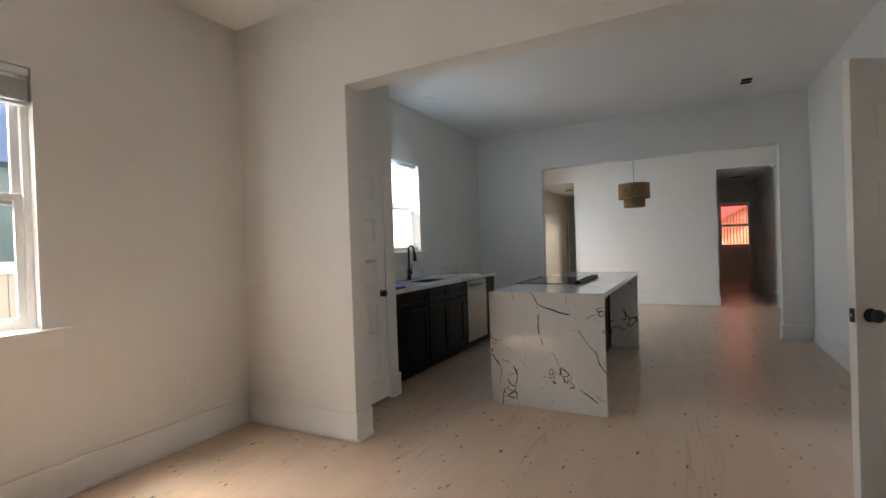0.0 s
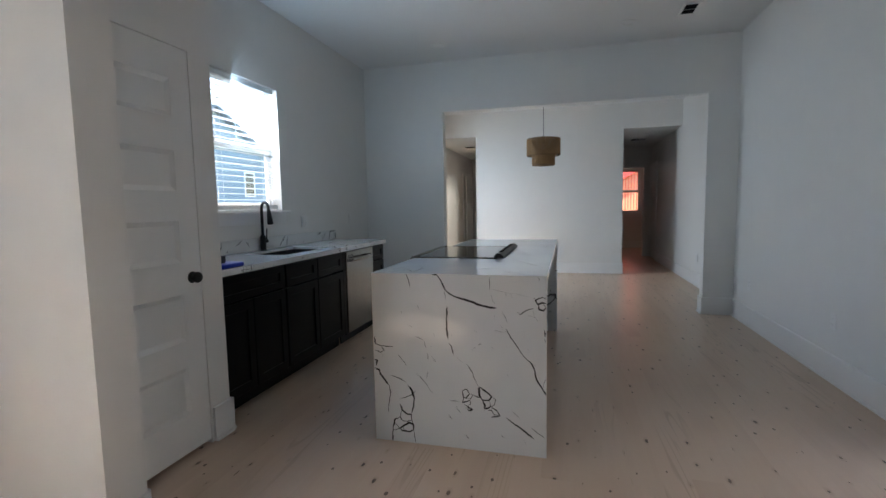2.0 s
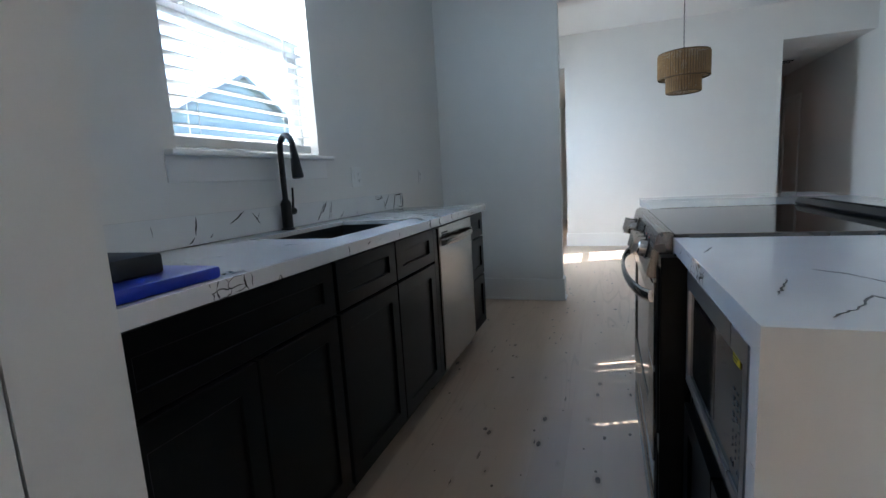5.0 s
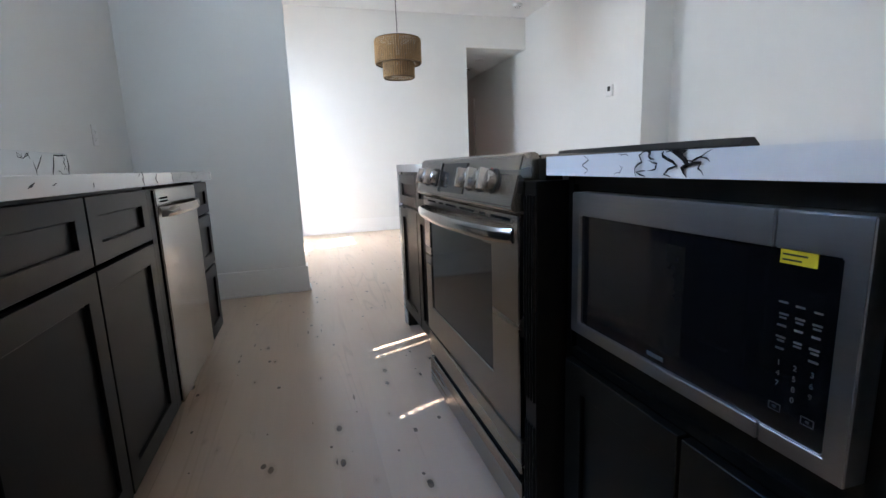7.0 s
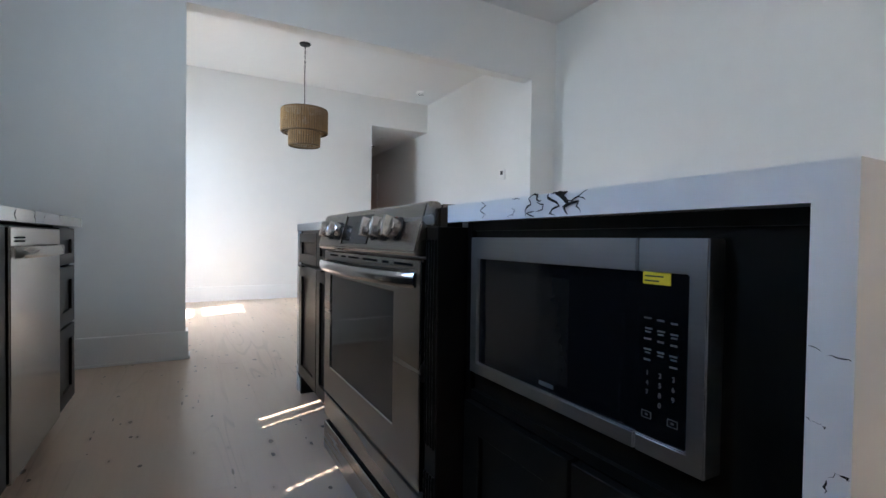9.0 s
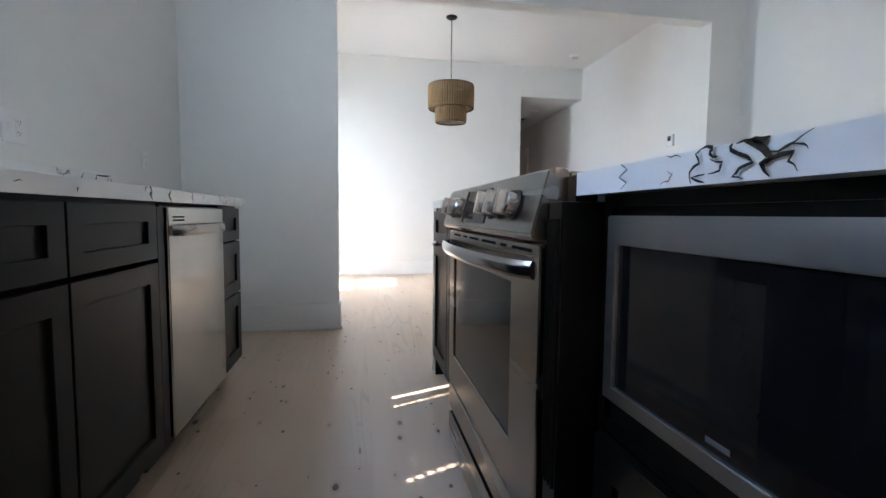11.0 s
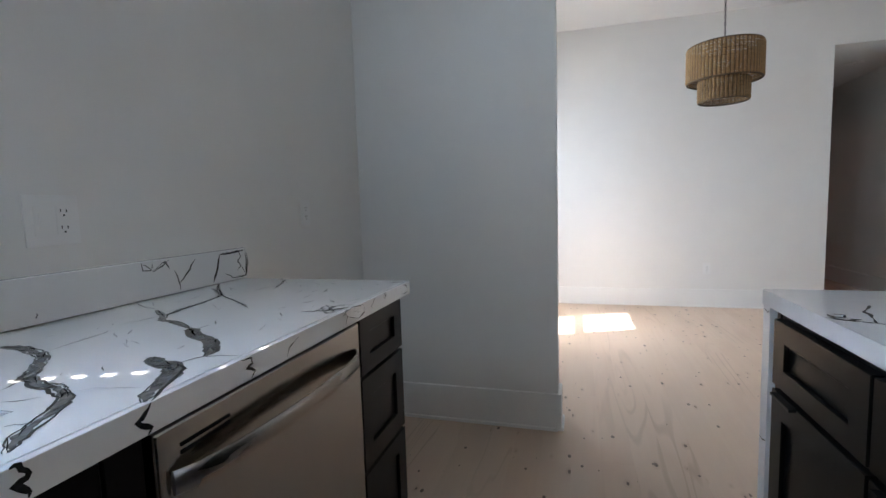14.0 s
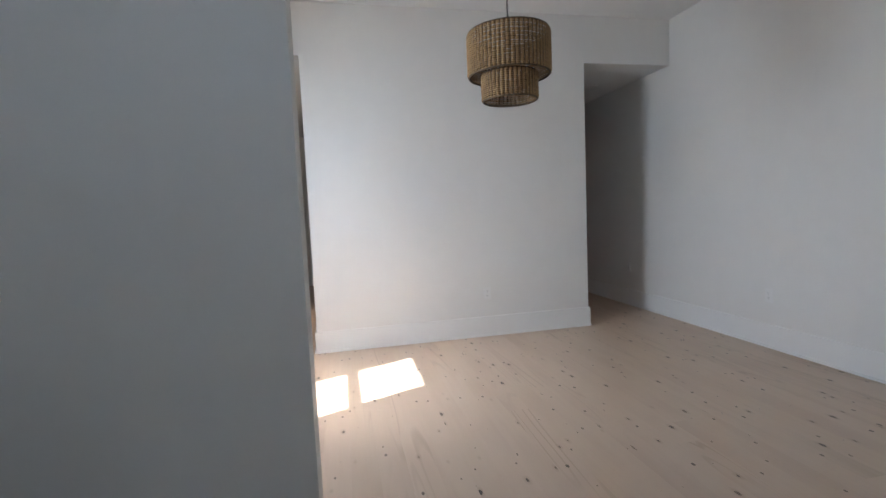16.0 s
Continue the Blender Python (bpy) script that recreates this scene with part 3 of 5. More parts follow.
# the open leaf turns on its hinges, so it is built flat and then set at its angle
leaf_root = tagged(new("door_2"), "white five-panel door standing open into the room, black knobs", kind="structure")
leaf_root.location = (0, 0, 0)
LEAF = 0.775
panel_door(leaf_root, "y", 0, -LEAF, 0, 0.015, 2.045)
knob(leaf_root, 0.0175, -LEAF + 0.062, 0.95, 1)
part("latch_plate", B(-0.012, 0.012, -LEAF - 0.0015, -LEAF, 0.92, 0.98), BLACK, leaf_root)
part("latch_bolt", B(-0.006, 0.006, -LEAF - 0.010, -LEAF - 0.0015, 0.942, 0.958, bevel=0.002), CHROME, leaf_root)
for hz in (0.25, 1.05, 1.85):
    part("hinge", cyl(bmesh.new(), (0.022, 0.0, hz), 0.006, 0.006, 0.09, "Z", 12), BLACK, leaf_root)
_away = math.atan2(0.612 - 1.255, 3.03 - 2.645)
leaf_root.matrix_world = pose(1.255, 3.02, 0, 0, 0, math.degrees(_away))


def casing(axis, face, side, a, b, h, w=0.085, t=0.018, name="trim"):
    """A moulded door casing round an opening a..b."""
    bm = bmesh.new()
    for p0, p1, q0, q1 in ((a - w, a, 0, h + w), (b, b + w, 0, h + w), (a, b, h, h + w)):
        lo, hi = sorted((face, face + side * t))
        lo2, hi2 = sorted((face + side * t, face + side * (t + 0.008)))
        k = 0.012
        if axis == "y":
            box(bm, lo, hi, p0, p1, q0, q1, 0.003)
            if q0 == 0:
                box(bm, lo2, hi2, (p0 if p0 < a else p1 - 0.03), (p0 + 0.03 if p0 < a else p1), q0, q1, 0.003)
            else:
                box(bm, lo2, hi2, p0, p1, q1 - 0.03, q1, 0.003)
        else:
            box(bm, p0, p1, lo, hi, q0, q1, 0.003)
    return structure(name, bm, TRIM, "moulded white door casing")


casing("y", RX, -1, 3.02, 3.93, 2.06)
structure("trim", B(RX + 0.045, RX + 0.058, 3.915, 3.93, 0, 2.06), TRIM, "white door stop")
structure("strike_plate", B(RX + 0.008, RX + 0.036, 3.926, 3.932, 0.92, 0.98, bevel=0.001), BLACK, "black strike plate")
casing("y", RD, -1, 12.47, 13.11, 2.07)
casing("x", 13.2, -1, 0.53, 1.23, 2.08, w=0.05)
structure("door_3", B(RD - 0.004, RD, 12.47, 13.11, 0.01, 2.07), DOORPAINT, "closed white door off the hall")
hall_leaf = tagged(new("door_4"), "white door ajar at the far end of the west hallway", kind="structure")
hall_leaf.location = (-2.6, 14.38, 0)
panel_door(hall_leaf, "y", -3.04, 13.3, 14.05, 0.01, 2.04)
casing("y", DX, 1, 13.25, 14.1, 2.05, w=0.07)


# ---------------------------------------------------------------- kitchen cabinets
def shaker(name, root, x, side, y0, y1, z0, z1, rail=0.058, t=0.019, label=""):
    """A shaker front in the plane x, facing side: a frame of stiles and rails, and a sunk flat panel as a part of its own."""
    g = 0.0015
    y0, y1, z0, z1 = y0 + g, y1 - g, z0 + g, z1 - g
    lo, hi = sorted((x, x + side * t))
    r = min(rail, (z1 - z0) * 0.3)
    bm = ring("y", lo, hi, y0, y1, z0, z1, (rail, rail, r, r), 0.0012)
    front = part(name, bm, CAB, root, label)
    lo, hi = sorted((x + side * 0.001, x + side * (t - 0.010)))
    part("panel", B(lo, hi, y0 + rail, y1 - rail, z0 + r, z1 - r), CAB, front)
    return front


CF, CT = -2.462, 0.875     # carcass front and underside of the worktop on the sink side


def base_cabinet(y0, y1, fronts, label, group="sink run cabinets"):
    root = thing("base_cabinet", (-2.75, (y0 + y1) / 2, 0), label, "cabinet", group)
    bm = bmesh.new()
    box(bm, KX + 0.002, CF, y0, y0 + 0.018, 0.11, CT)
    box(bm, KX + 0.002, CF, y1 - 0.018, y1, 0.11, CT)
    box(bm, KX + 0.002, CF, y0 + 0.018, y1 - 0.018, 0.11, 0.128)
    box(bm, KX + 0.002, KX + 0.012, y0 + 0.018, y1 - 0.018, 0.128, CT)
    box(bm, CF - 0.019, CF, y0 + 0.018, y1 - 0.018, CT - 0.05, CT)
    part("body", bm, CAB, root)
    part("toe_kick", B(CF - 0.085, CF - 0.07, y0, y1, 0, 0.11), CAB, root)
    for kind_, a, b, c, d in fronts:
        shaker(kind_, root, CF, 1, a, b, c, d)
    return root


base_cabinet(3.525, 4.245, [("drawer_front", 3.53, 4.24, 0.705, 0.866), ("cabinet_door", 3.53, 3.883, 0.115, 0.695), ("cabinet_door", 3.887, 4.24, 0.115, 0.695)],
             "black shaker base cabinet beside the pantry")
base_cabinet(4.25, 5.165, [("drawer_front", 4.255, 4.69, 0.705, 0.866), ("drawer_front", 4.695, 5.13, 0.705, 0.866), ("cabinet_door", 4.255, 4.69, 0.115, 0.695), ("cabinet_door", 4.695, 5.13, 0.115, 0.695)],
             "black shaker sink cabinet with two doors and false fronts")
base_cabinet(5.795, 6.095, [("drawer_front", 5.80, 6.09, 0.712, 0.868), ("drawer_front", 5.80, 6.09, 0.455, 0.705), ("drawer_front", 5.80, 6.09, 0.115, 0.448)],
             "narrow black stack of three shaker drawers")

worktop = thing("worktop", (-2.73, 4.8, CT), "white quartz worktop with dark veins and thick square edge", "worktop")
SX0, SX1, SY0, SY1 = -2.93, -2.565, 4.44, 5.12
bm = pierced([YP, SY0, SY1, 6.115], [KX, SX0, SX1, -2.432], [[True] * 3, [True, False, True], [True] * 3], 0.896, 0.915, "y")
for v in bm.verts:
    v.co = Vector((v.co.z, v.co.y, v.co.x))
bmesh.ops.recalc_face_normals(bm, faces=bm.faces[:])
bmesh.ops.bevel(bm, geom=[e for e in bm.edges if e.calc_face_angle(0) > 0.5], offset=0.0018, segments=2, affect="EDGES")
slab = part("slab", bm, QUIET, worktop)
fascia = part("mitred_edge", B(-2.432, -2.42, YP, 6.115, CT, 0.915, bevel=0.0012), QUIET, worktop, "thick white quartz front edge")
part("side_edge", B(KX, -2.433, 6.103, 6.115, CT, 0.8955), QUIET, worktop)
part("build_up", B(KX + 0.004, KX + 0.06, YP, 6.10, CT, 0.8955), BLACKPL, worktop)
splash = thing("backsplash", (KX, 4.8, 0.915), "low white veined quartz upstand behind the sink", "backsplash")
splash_slab = part("slab", B(KX, KX + 0.02, YP, 6.125, 0.9175, 1.022, bevel=0.0015), QUIET, splash)

sink = thing("sink", (-2.78, 4.78, 0.66), "black undermount single-bowl sink", "sink")
bm = bmesh.new()
w = 0.012
box(bm, SX0 - w, SX1 + w, SY0 - w, SY1 + w, 0.66, 0.672)
box(bm, SX0 - w, SX0 - 0.002, SY0 - w, SY1 + w, 0.672, 0.8955)
box(bm, SX1 + 0.002, SX1 + w, SY0 - w, SY1 + w, 0.672, 0.8955)
box(bm, SX0 - 0.002, SX1 + 0.002, SY0 - w, SY0 - 0.002, 0.672, 0.8955)
box(bm, SX0 - 0.002, SX1 + 0.002, SY1 + 0.002, SY1 + w, 0.672, 0.8955)
part("bowl", bm, SINKMAT, sink)
part("drain", lathe(bmesh.new(), [(0.055, 0.0), (0.055, 0.004), (0.04, 0.003), (0.035, 0.001), (0.0, 0.001)], (-2.75, 4.78, 0.6725)), BLACK, sink, smooth=True)

FX, FY = -2.995, 4.77
faucet = thing("faucet", (FX, FY, 0.915), "matte black gooseneck pull-down faucet with side lever", "faucet")
FTURN = math.radians(-25)
part("base", lathe(bmesh.new(), [(0.0, 0.0), (0.030, 0.0), (0.030, 0.006), (0.0235, 0.010), (0.0235, 0.115), (0.020, 0.125), (0.0155, 0.132), (0.0, 0.132)], (FX, FY, 0.9155)), BLACK, faucet, smooth=True)


def turned(points):
    return [(FX + (x - FX) * math.cos(FTURN) - (y - FY) * math.sin(FTURN), FY + (x - FX) * math.sin(FTURN) + (y - FY) * math.cos(FTURN), z) for x, y, z in points]


pts = [(FX, FY, 1.04), (FX, FY, 1.16), (FX, FY, 1.25)]
for k in range(1, 11):
    a = math.pi * k / 10
    pts.append((FX + 0.056 - 0.056 * math.cos(a), FY, 1.265 + 0.056 * math.sin(a)))
pts.append((FX + 0.114, FY, 1.25))
part("spout", tube(bmesh.new(), turned(pts), 0.0125, 16), BLACK, faucet, smooth=True)
part("spray_head", tube(bmesh.new(), turned([(FX + 0.113, FY, 1.26), (FX + 0.117, FY, 1.235), (FX + 0.124, FY, 1.185), (FX + 0.131, FY, 1.145), (FX + 0.132, FY, 1.138)]), [0.0135, 0.0165, 0.021, 0.024, 0.021], 18), BLACK, faucet, smooth=True)
part("lever_hub", cyl(bmesh.new(), (FX, FY + 0.038, 0.995), 0.0165, 0.0165, 0.036, "Y", 20, bevel=0.002), BLACK, faucet, smooth=True)
part("lever", tube(bmesh.new(), [(FX, FY + 0.047, 1.0), (FX + 0.004, FY + 0.049, 1.05), (FX + 0.006, FY + 0.050, 1.10)], [0.0058, 0.005, 0.0045], 10), BLACK, faucet, smooth=True)

# dishwasher
dish = thing("dishwasher", (-2.75, 5.5, 0), "stainless steel dishwasher with bowed bar handle", "dishwasher")
D0, D1 = 5.195, 5.785
part("tub", B(KX + 0.02, CF - 0.002, D0 + 0.006, D1 - 0.006, 0.09, 0.866), BLACKPL, dish)
part("door", B(CF, -2.437, D0, D1, 0.112, 0.862, bevel=0.004), STEELV, dish, "brushed stainless steel door")
part("toe_panel", B(CF - 0.075, CF - 0.062, D0, D1, 0.005, 0.108), BLACKPL, dish)


def bowed_bar(y0, y1, x, z, reach, h=0.032, seg=18, flat=0.008, side=1):
    """A handle that bows out from a door front: a flat bar on a shallow arc."""
    bm = bmesh.new()
    rows = []
    for i in range(seg + 1):
        u = i / seg
        bow = reach * (1 - (2 * u - 1) ** 2) ** 0.5 if abs(2 * u - 1) < 1 else 0
        bow = max(bow, 0.001)
        y = y0 + (y1 - y0) * u
        xc, deep = x + side * max(bow, flat * 0.5), flat * 0.5
        rows.append([bm.verts.new((xc + side * deep * math.cos(a_), y, z + h / 2 * math.sin(a_))) for a_ in (2 * math.pi * (k + 0.5) / 12 for k in range(12))])
    for a, b in zip(rows, rows[1:]):
        for k in range(12):
            bm.faces.new((a[k], a[(k + 1) % 12], b[(k + 1) % 12], b[k]))
    bm.faces.new(rows[0]), bm.faces.new(rows[-1][::-1])
    bmesh.ops.recalc_face_normals(bm, faces=bm.faces[:])
    return bm


part("handle", bowed_bar(D0 + 0.02, D1 - 0.02, -2.437, 0.785, 0.042, 0.036), STEEL, dish, "bowed steel bar handle", smooth=True)
part("vent", B(-2.4375, -2.4355, D0 + 0.04, D0 + 0.135, 0.827, 0.832), SLOT_SHADE, dish)
part("vent", B(-2.4375, -2.4355, D0 + 0.04, D0 + 0.135, 0.816, 0.821), SLOT_SHADE, dish)
structure("filler", B(CF, -2.445, 5.135, 5.185, 0.115, 0.86, bevel=0.001), CAB, "black cabinet filler strip")

# island
IX0, IX1, IY0, IY1 = -1.50, -0.59, 3.61, 6.08
island = thing("kitchen_island", (-1.04, 4.83, 0), "black cabinets under a white veined quartz waterfall island", "island")
R0, R1 = 4.365, 5.205       # range
TB = 0.878
bm = bmesh.new()
prism(bm, [(IX0, IY0), (IX1, IY0), (IX1, IY1), (IX0 + 0.038, IY1), (IX0 + 0.036, R1 + 0.01), (-0.925, R1 + 0.01), (-0.925, R0 - 0.042), (IX0 + 0.005, R0 - 0.042)], TB, 0.915, "Z")
top = part("island_top", bm, QUIET, island, "white quartz top with dark veins")
front_slab = part("waterfall_panel", B(IX0, IX1, IY0, IY0 + 0.035, 0.0, TB), QUIET, island, "white quartz side slab with bold dark veins")
north_slab = part("waterfall_panel", B(IX0 + 0.040, IX1, IY1 - 0.045, IY1 - 0.003, 0.0, TB), QUARTZ, island, "white quartz side slab")
BX = -0.93
part("back_panel", B(BX, BX + 0.018, IY0 + 0.035, IY1 - 0.038, 0.0, TB), CAB, island, "black flat back panel")
for y0, y1 in ((3.66, 4.43), (4.45, 5.22), (5.24, 6.0)):
    shaker("back_panel_frame", island, BX + 0.018, 1, y0, y1, 0.02, 0.86, rail=0.07, t=0.012)
IFX = IX0 + 0.045           # carcass front of the island's aisle side
# microwave bay
part("bay_side", B(IFX, BX, IY0 + 0.036, IY0 + 0.056, 0.0, TB), CAB, island)
part("bay_side", B(IFX, BX, 4.285, 4.303, 0.0, TB), CAB, island)
part("shelf", B(IFX + 0.002, BX, IY0 + 0.056, 4.285, 0.50, 0.518), CAB, island)
part("bay_top", B(IFX + 0.002, BX, IY0 + 0.056, 4.285, 0.86, TB), CAB, island)
part("bay_back", B(BX - 0.015, BX - 0.001, IY0 + 0.056, 4.285, 0.0, 0.86), CAB, island)
shaker("cabinet_door", island, IFX + 0.002, -1, IY0 + 0.04, 3.965, 0.115, 0.50)
shaker("cabinet_door", island, IFX + 0.002, -1, 3.969, 4.283, 0.115, 0.50)
part("filler_panel", B(IFX + 0.012, IFX + 0.03, IY0 + 0.056, 4.285, 0.518, 0.86), CAB, island)
# fluted pilaster next to the range
bm = bmesh.new()
box(bm, IX0 - 0.028, IFX + 0.002, 4.303, 4.355, 0.0, 0.868, 0.002)
box(bm, IX0 + 0.006, IFX, 4.327, 4.357, 0.868, 0.912)
post = part("pilaster", bm, CAB, island, "black fluted filler post")
for k in range(4):
    y = 4.311 + k * 0.0125
    for z0, z1 in ((0.04, 0.33), (0.39, 0.84)):
        part("flute", tube(bmesh.new(), [(IX0 - 0.029, y, z0), (IX0 - 0.031, y, (z0 + z1) / 2), (IX0 - 0.029, y, z1)], 0.0042, 8), CAB, post)
# drawer and door beyond the range
bm = bmesh.new()
box(bm, IFX, BX, 5.222, 5.24, 0.11, TB)
box(bm, IFX, BX, 5.985, 6.005, 0.0, TB)
box(bm, IFX + 0.002, BX, 5.24, 5.985, 0.11, 0.128)
box(bm, IFX + 0.003, IFX + 0.02, 5.24, 5.985, 0.11, TB)
part("carcass", bm, CAB, island)
part("toe_kick", B(IFX + 0.07, IFX + 0.085, 5.222, 6.0, 0.0, 0.11), CAB, island)
for y0, y1 in ((5.225, 5.60), (5.605, 5.98)):
    shaker("drawer_front", island, IFX + 0.003, -1, y0, y1, 0.71, 0.865)
    shaker("cabinet_door", island, IFX + 0.003, -1, y0, y1, 0.115, 0.70)
    part("edge_pull", B(IFX - 0.03, IFX - 0.015, y1 - 0.13, y1 - 0.03, 0.692, 0.698, bevel=0.001), BLACK, island)


def vein(bm, a, b, width, seed, wander=0.05, steps=26, y=3.61):
    """A wandering dark vein between two places (x, z) on the slab's face: a thin ribbon that swells and thins."""
    r = random.Random(seed)
    d = Vector((b[0] - a[0], b[1] - a[1]))
    nrm = Vector((-d.y, d.x)).normalized()
    ph = [r.uniform(0, 6.28) for _ in range(4)]
    rows = []
    for i in range(steps + 1):
        u = i / steps
        env = math.sin(math.pi * u)
        off = wander * d.length * env * (math.sin(3.1 * u + ph[0]) * 0.6 + 0.3 * math.sin(9 * u + ph[1]) + 0.16 * math.sin(23 * u + ph[2]))
        off += r.uniform(-0.0016, 0.0016)
        c = Vector(a) + d * u + nrm * off
        w_ = 2.2 * width * (0.35 + 0.65 * env ** 0.5) * (0.65 + 0.35 * math.sin(14 * u + ph[3])) * r.uniform(0.7, 1.25)
        rows.append((bm.verts.new((c.x - nrm.x * w_, y - 0.001, c.y - nrm.y * w_)), bm.verts.new((c.x + nrm.x * w_, y - 0.001, c.y + nrm.y * w_))))
    for p, q in zip(rows, rows[1:]):
        bm.faces.new((p[0], q[0], q[1], p[1]))


def nest(bm, cx, cz, rx, rz, seed, size=0.0145):
    """A nest of small cells: rings of thin vein round a few random middles."""
    r = random.Random(seed)
    seen = {}

    def corner(u, v):
        key = (round(u, 3), round(v, 3))
        if key not in seen:
            seen[key] = (cx + u + r.uniform(-0.5, 0.5) * size, cz + v + r.uniform(-0.5, 0.5) * size)
        return seen[key]

    drawn = set()
    for i in range(-4, 5):
        for j in range(-4, 5):
            u0, v0 = size * 1.5 * i, size * 3 ** 0.5 * (j + 0.5 * (i % 2))
            if (u0 / max(rx, 0.012)) ** 2 + (v0 / max(rz, 0.012)) ** 2 > 1.0 or r.random() < 0.22:
                continue
            for k in range(6):
                p_, q_ = [(u0 + size * math.cos(math.pi * m_ / 3), v0 + size * math.sin(math.pi * m_ / 3)) for m_ in (k, k + 1)]
                key = frozenset(((round(p_[0], 3), round(p_[1], 3)), (round(q_[0], 3), round(q_[1], 3))))
                if key in drawn or r.random() < 0.16:
                    continue
                drawn.add(key)
                vein(bm, corner(*p_), corner(*q_), r.choice((0.0009, 0.0012, 0.0017, 0.0030)), r.random(), 0.16, 6)


def stroke(bm, points, width, seed, y=0.0):
    """A vein drawn through points given in millimetres: its line kinks a little, its width swells, thins and runs out."""
    r = random.Random(seed)
    pts = [Vector((p[0] / 1000, p[1] / 1000)) for p in points]
    fine = []
    for p, q in zip(pts, pts[1:]):
        n_ = max(2, int((q - p).length / 0.008))
        side = Vector((-(q - p).y, (q - p).x)).normalized()
        for i in range(n_):
            k = i / n_
            fine.append(p.lerp(q, k) + side * (r.uniform(-0.0020, 0.0020) * (1 if i else 0)))
    fine.append(pts[-1])
    rows, last, swell = [], len(fine) - 1, 1.0
    for i, c in enumerate(fine):
        d = (fine[min(i + 1, last)] - fine[max(i - 1, 0)]).normalized()
        nrm = Vector((-d.y, d.x))
        swell = min(1.45, max(0.5, swell + r.uniform(-0.28, 0.28)))
        u = i / last
        taper = 0.25 + 0.75 * min(1.0, min(u, 1 - u) * last * 0.4)
        w_ = width * 0.0005 * swell * taper
        rows.append((bm.verts.new((c.x - nrm.x * w_, y, c.y - nrm.y * w_)), bm.verts.new((c.x + nrm.x * w_, y, c.y + nrm.y * w_))))
    for p, q in zip(rows, rows[1:]):
        bm.faces.new((p[0], q[0], q[1], p[1]))


def strokes(parent, lists, place, seed, label="dark branching veins and small cells"):
    """Veins on a slab's face. Wide ones are a grey band between two dark outlines."""
    dark, grey = bmesh.new(), bmesh.new()
    i = seed
    for rows in lists:
        for w_, *pts in rows:
            i += 1
            if w_ > 9:
                stroke(grey, pts, w_, i)
                for s_ in (-1, 1):
                    r = random.Random(i + s_)
                    off = []
                    for k, p in enumerate(pts):
                        a_, b_ = Vector(pts[max(k - 1, 0)]), Vector(pts[min(k + 1, len(pts) - 1)])
                        d = (b_ - a_).normalized()
                        e = w_ * 0.46 * (0.4 if k in (0, len(pts) - 1) else 1)
                        off.append((p[0] - d.y * s_ * e + r.uniform(-2, 2), p[1] + d.x * s_ * e + r.uniform(-2, 2)))
                    stroke(dark, off, 4.0, i + 7 * s_, 0.0002)
                    for _ in range(len(pts) - 1):
                        k = r.randrange(len(pts) - 1)
                        c = Vector(off[k]).lerp(Vector(pts[k + 1]), 0.5)
                        stroke(dark, [tuple(off[k]), tuple(c), pts[k + 1]], r.uniform(1.0, 3.0), i + k, 0.0002)
            else:
                stroke(dark, pts, w_, i)
    for bm, m_ in ((grey, VEINGREY), (dark, VEIN)):
        for v in bm.verts:
            v.co = place(v.co.x, v.co.z, v.co.y)
        if bm.verts:
            bmesh.ops.recalc_face_normals(bm, faces=bm.faces[:])
            part("veining", bm, m_, parent, label if m_ is VEIN else "grey fill of the wide veins", kind="stuff")
        else:
            bm.free()


FRONT_VEINS = [
    (8, (-1165, 913), (-1140, 912), (-1120, 887), (-1099, 840), (-1075, 816), (-1035, 797), (-977, 784), (-919, 763), (-881, 755), (-835, 750)),
    (3, (-1097, 828), (-1093, 782)),
    (7, (-1087, 750), (-1091, 676), (-1092, 628), (-1084, 580)),
    (5, (-1084, 560), (-1067, 540), (-1055, 498)),
    (2, (-1035, 483), (-1002, 452)),
    (3, (-990, 453), (-964, 420), (-946, 374), (-930, 338)),
    (4, (-806, 733), (-791, 708), (-781, 679)),
    (1.5, (-846, 639), (-814, 631), (-787, 632)),
    (6, (-785, 648), (-774, 623), (-740, 571), (-699, 511), (-663, 480), (-648, 446), (-639, 400), (-612, 359), (-592, 322)),
    (3, (-592, 415), (-601, 387), (-610, 357)),
    (6, (-790, 191), (-750, 161), (-713, 140), (-676, 111), (-650, 95)),
    (2, (-758, 229), (-724, 194)),
    (3, (-666, 151), (-633, 124), (-597, 105)),
]
FRONT_TWIGS = [
    (3, (-1304, 918), (-1293, 884), (-1283, 845)),
    (2, (-868, 904), (-867, 870), (-868, 840)),
    (1, (-852, 845), (-810, 835), (-765, 827), (-704, 819), (-654, 808)),
    (1, (-868, 830), (-851, 785), (-839, 765)),
    (3, (-788, 828), (-782, 813)),
    (3, (-734, 736), (-718, 722), (-684, 746), (-650, 756)),
    (5, (-630, 912), (-623, 893)),
    (9, (-601, 650), (-596, 615)),
    (4, (-599, 611), (-598, 586)),
    (1, (-683, 720), (-649, 713), (-622, 688)),
    (2.5, (-1247, 752), (-1236, 728)),
    (2.5, (-1261, 585), (-1216, 567)),
    (2.5, (-1213, 563), (-1205, 524)),
    (3, (-1199, 498), (-1194, 465)),
    (2.5, (-1179, 482), (-1150, 454)),
    (2, (-1362, 483), (-1335, 451), (-1313, 419)),
    (2.5, (-962, 529), (-939, 547)),
    (4, (-929, 558), (-912, 564)),
]
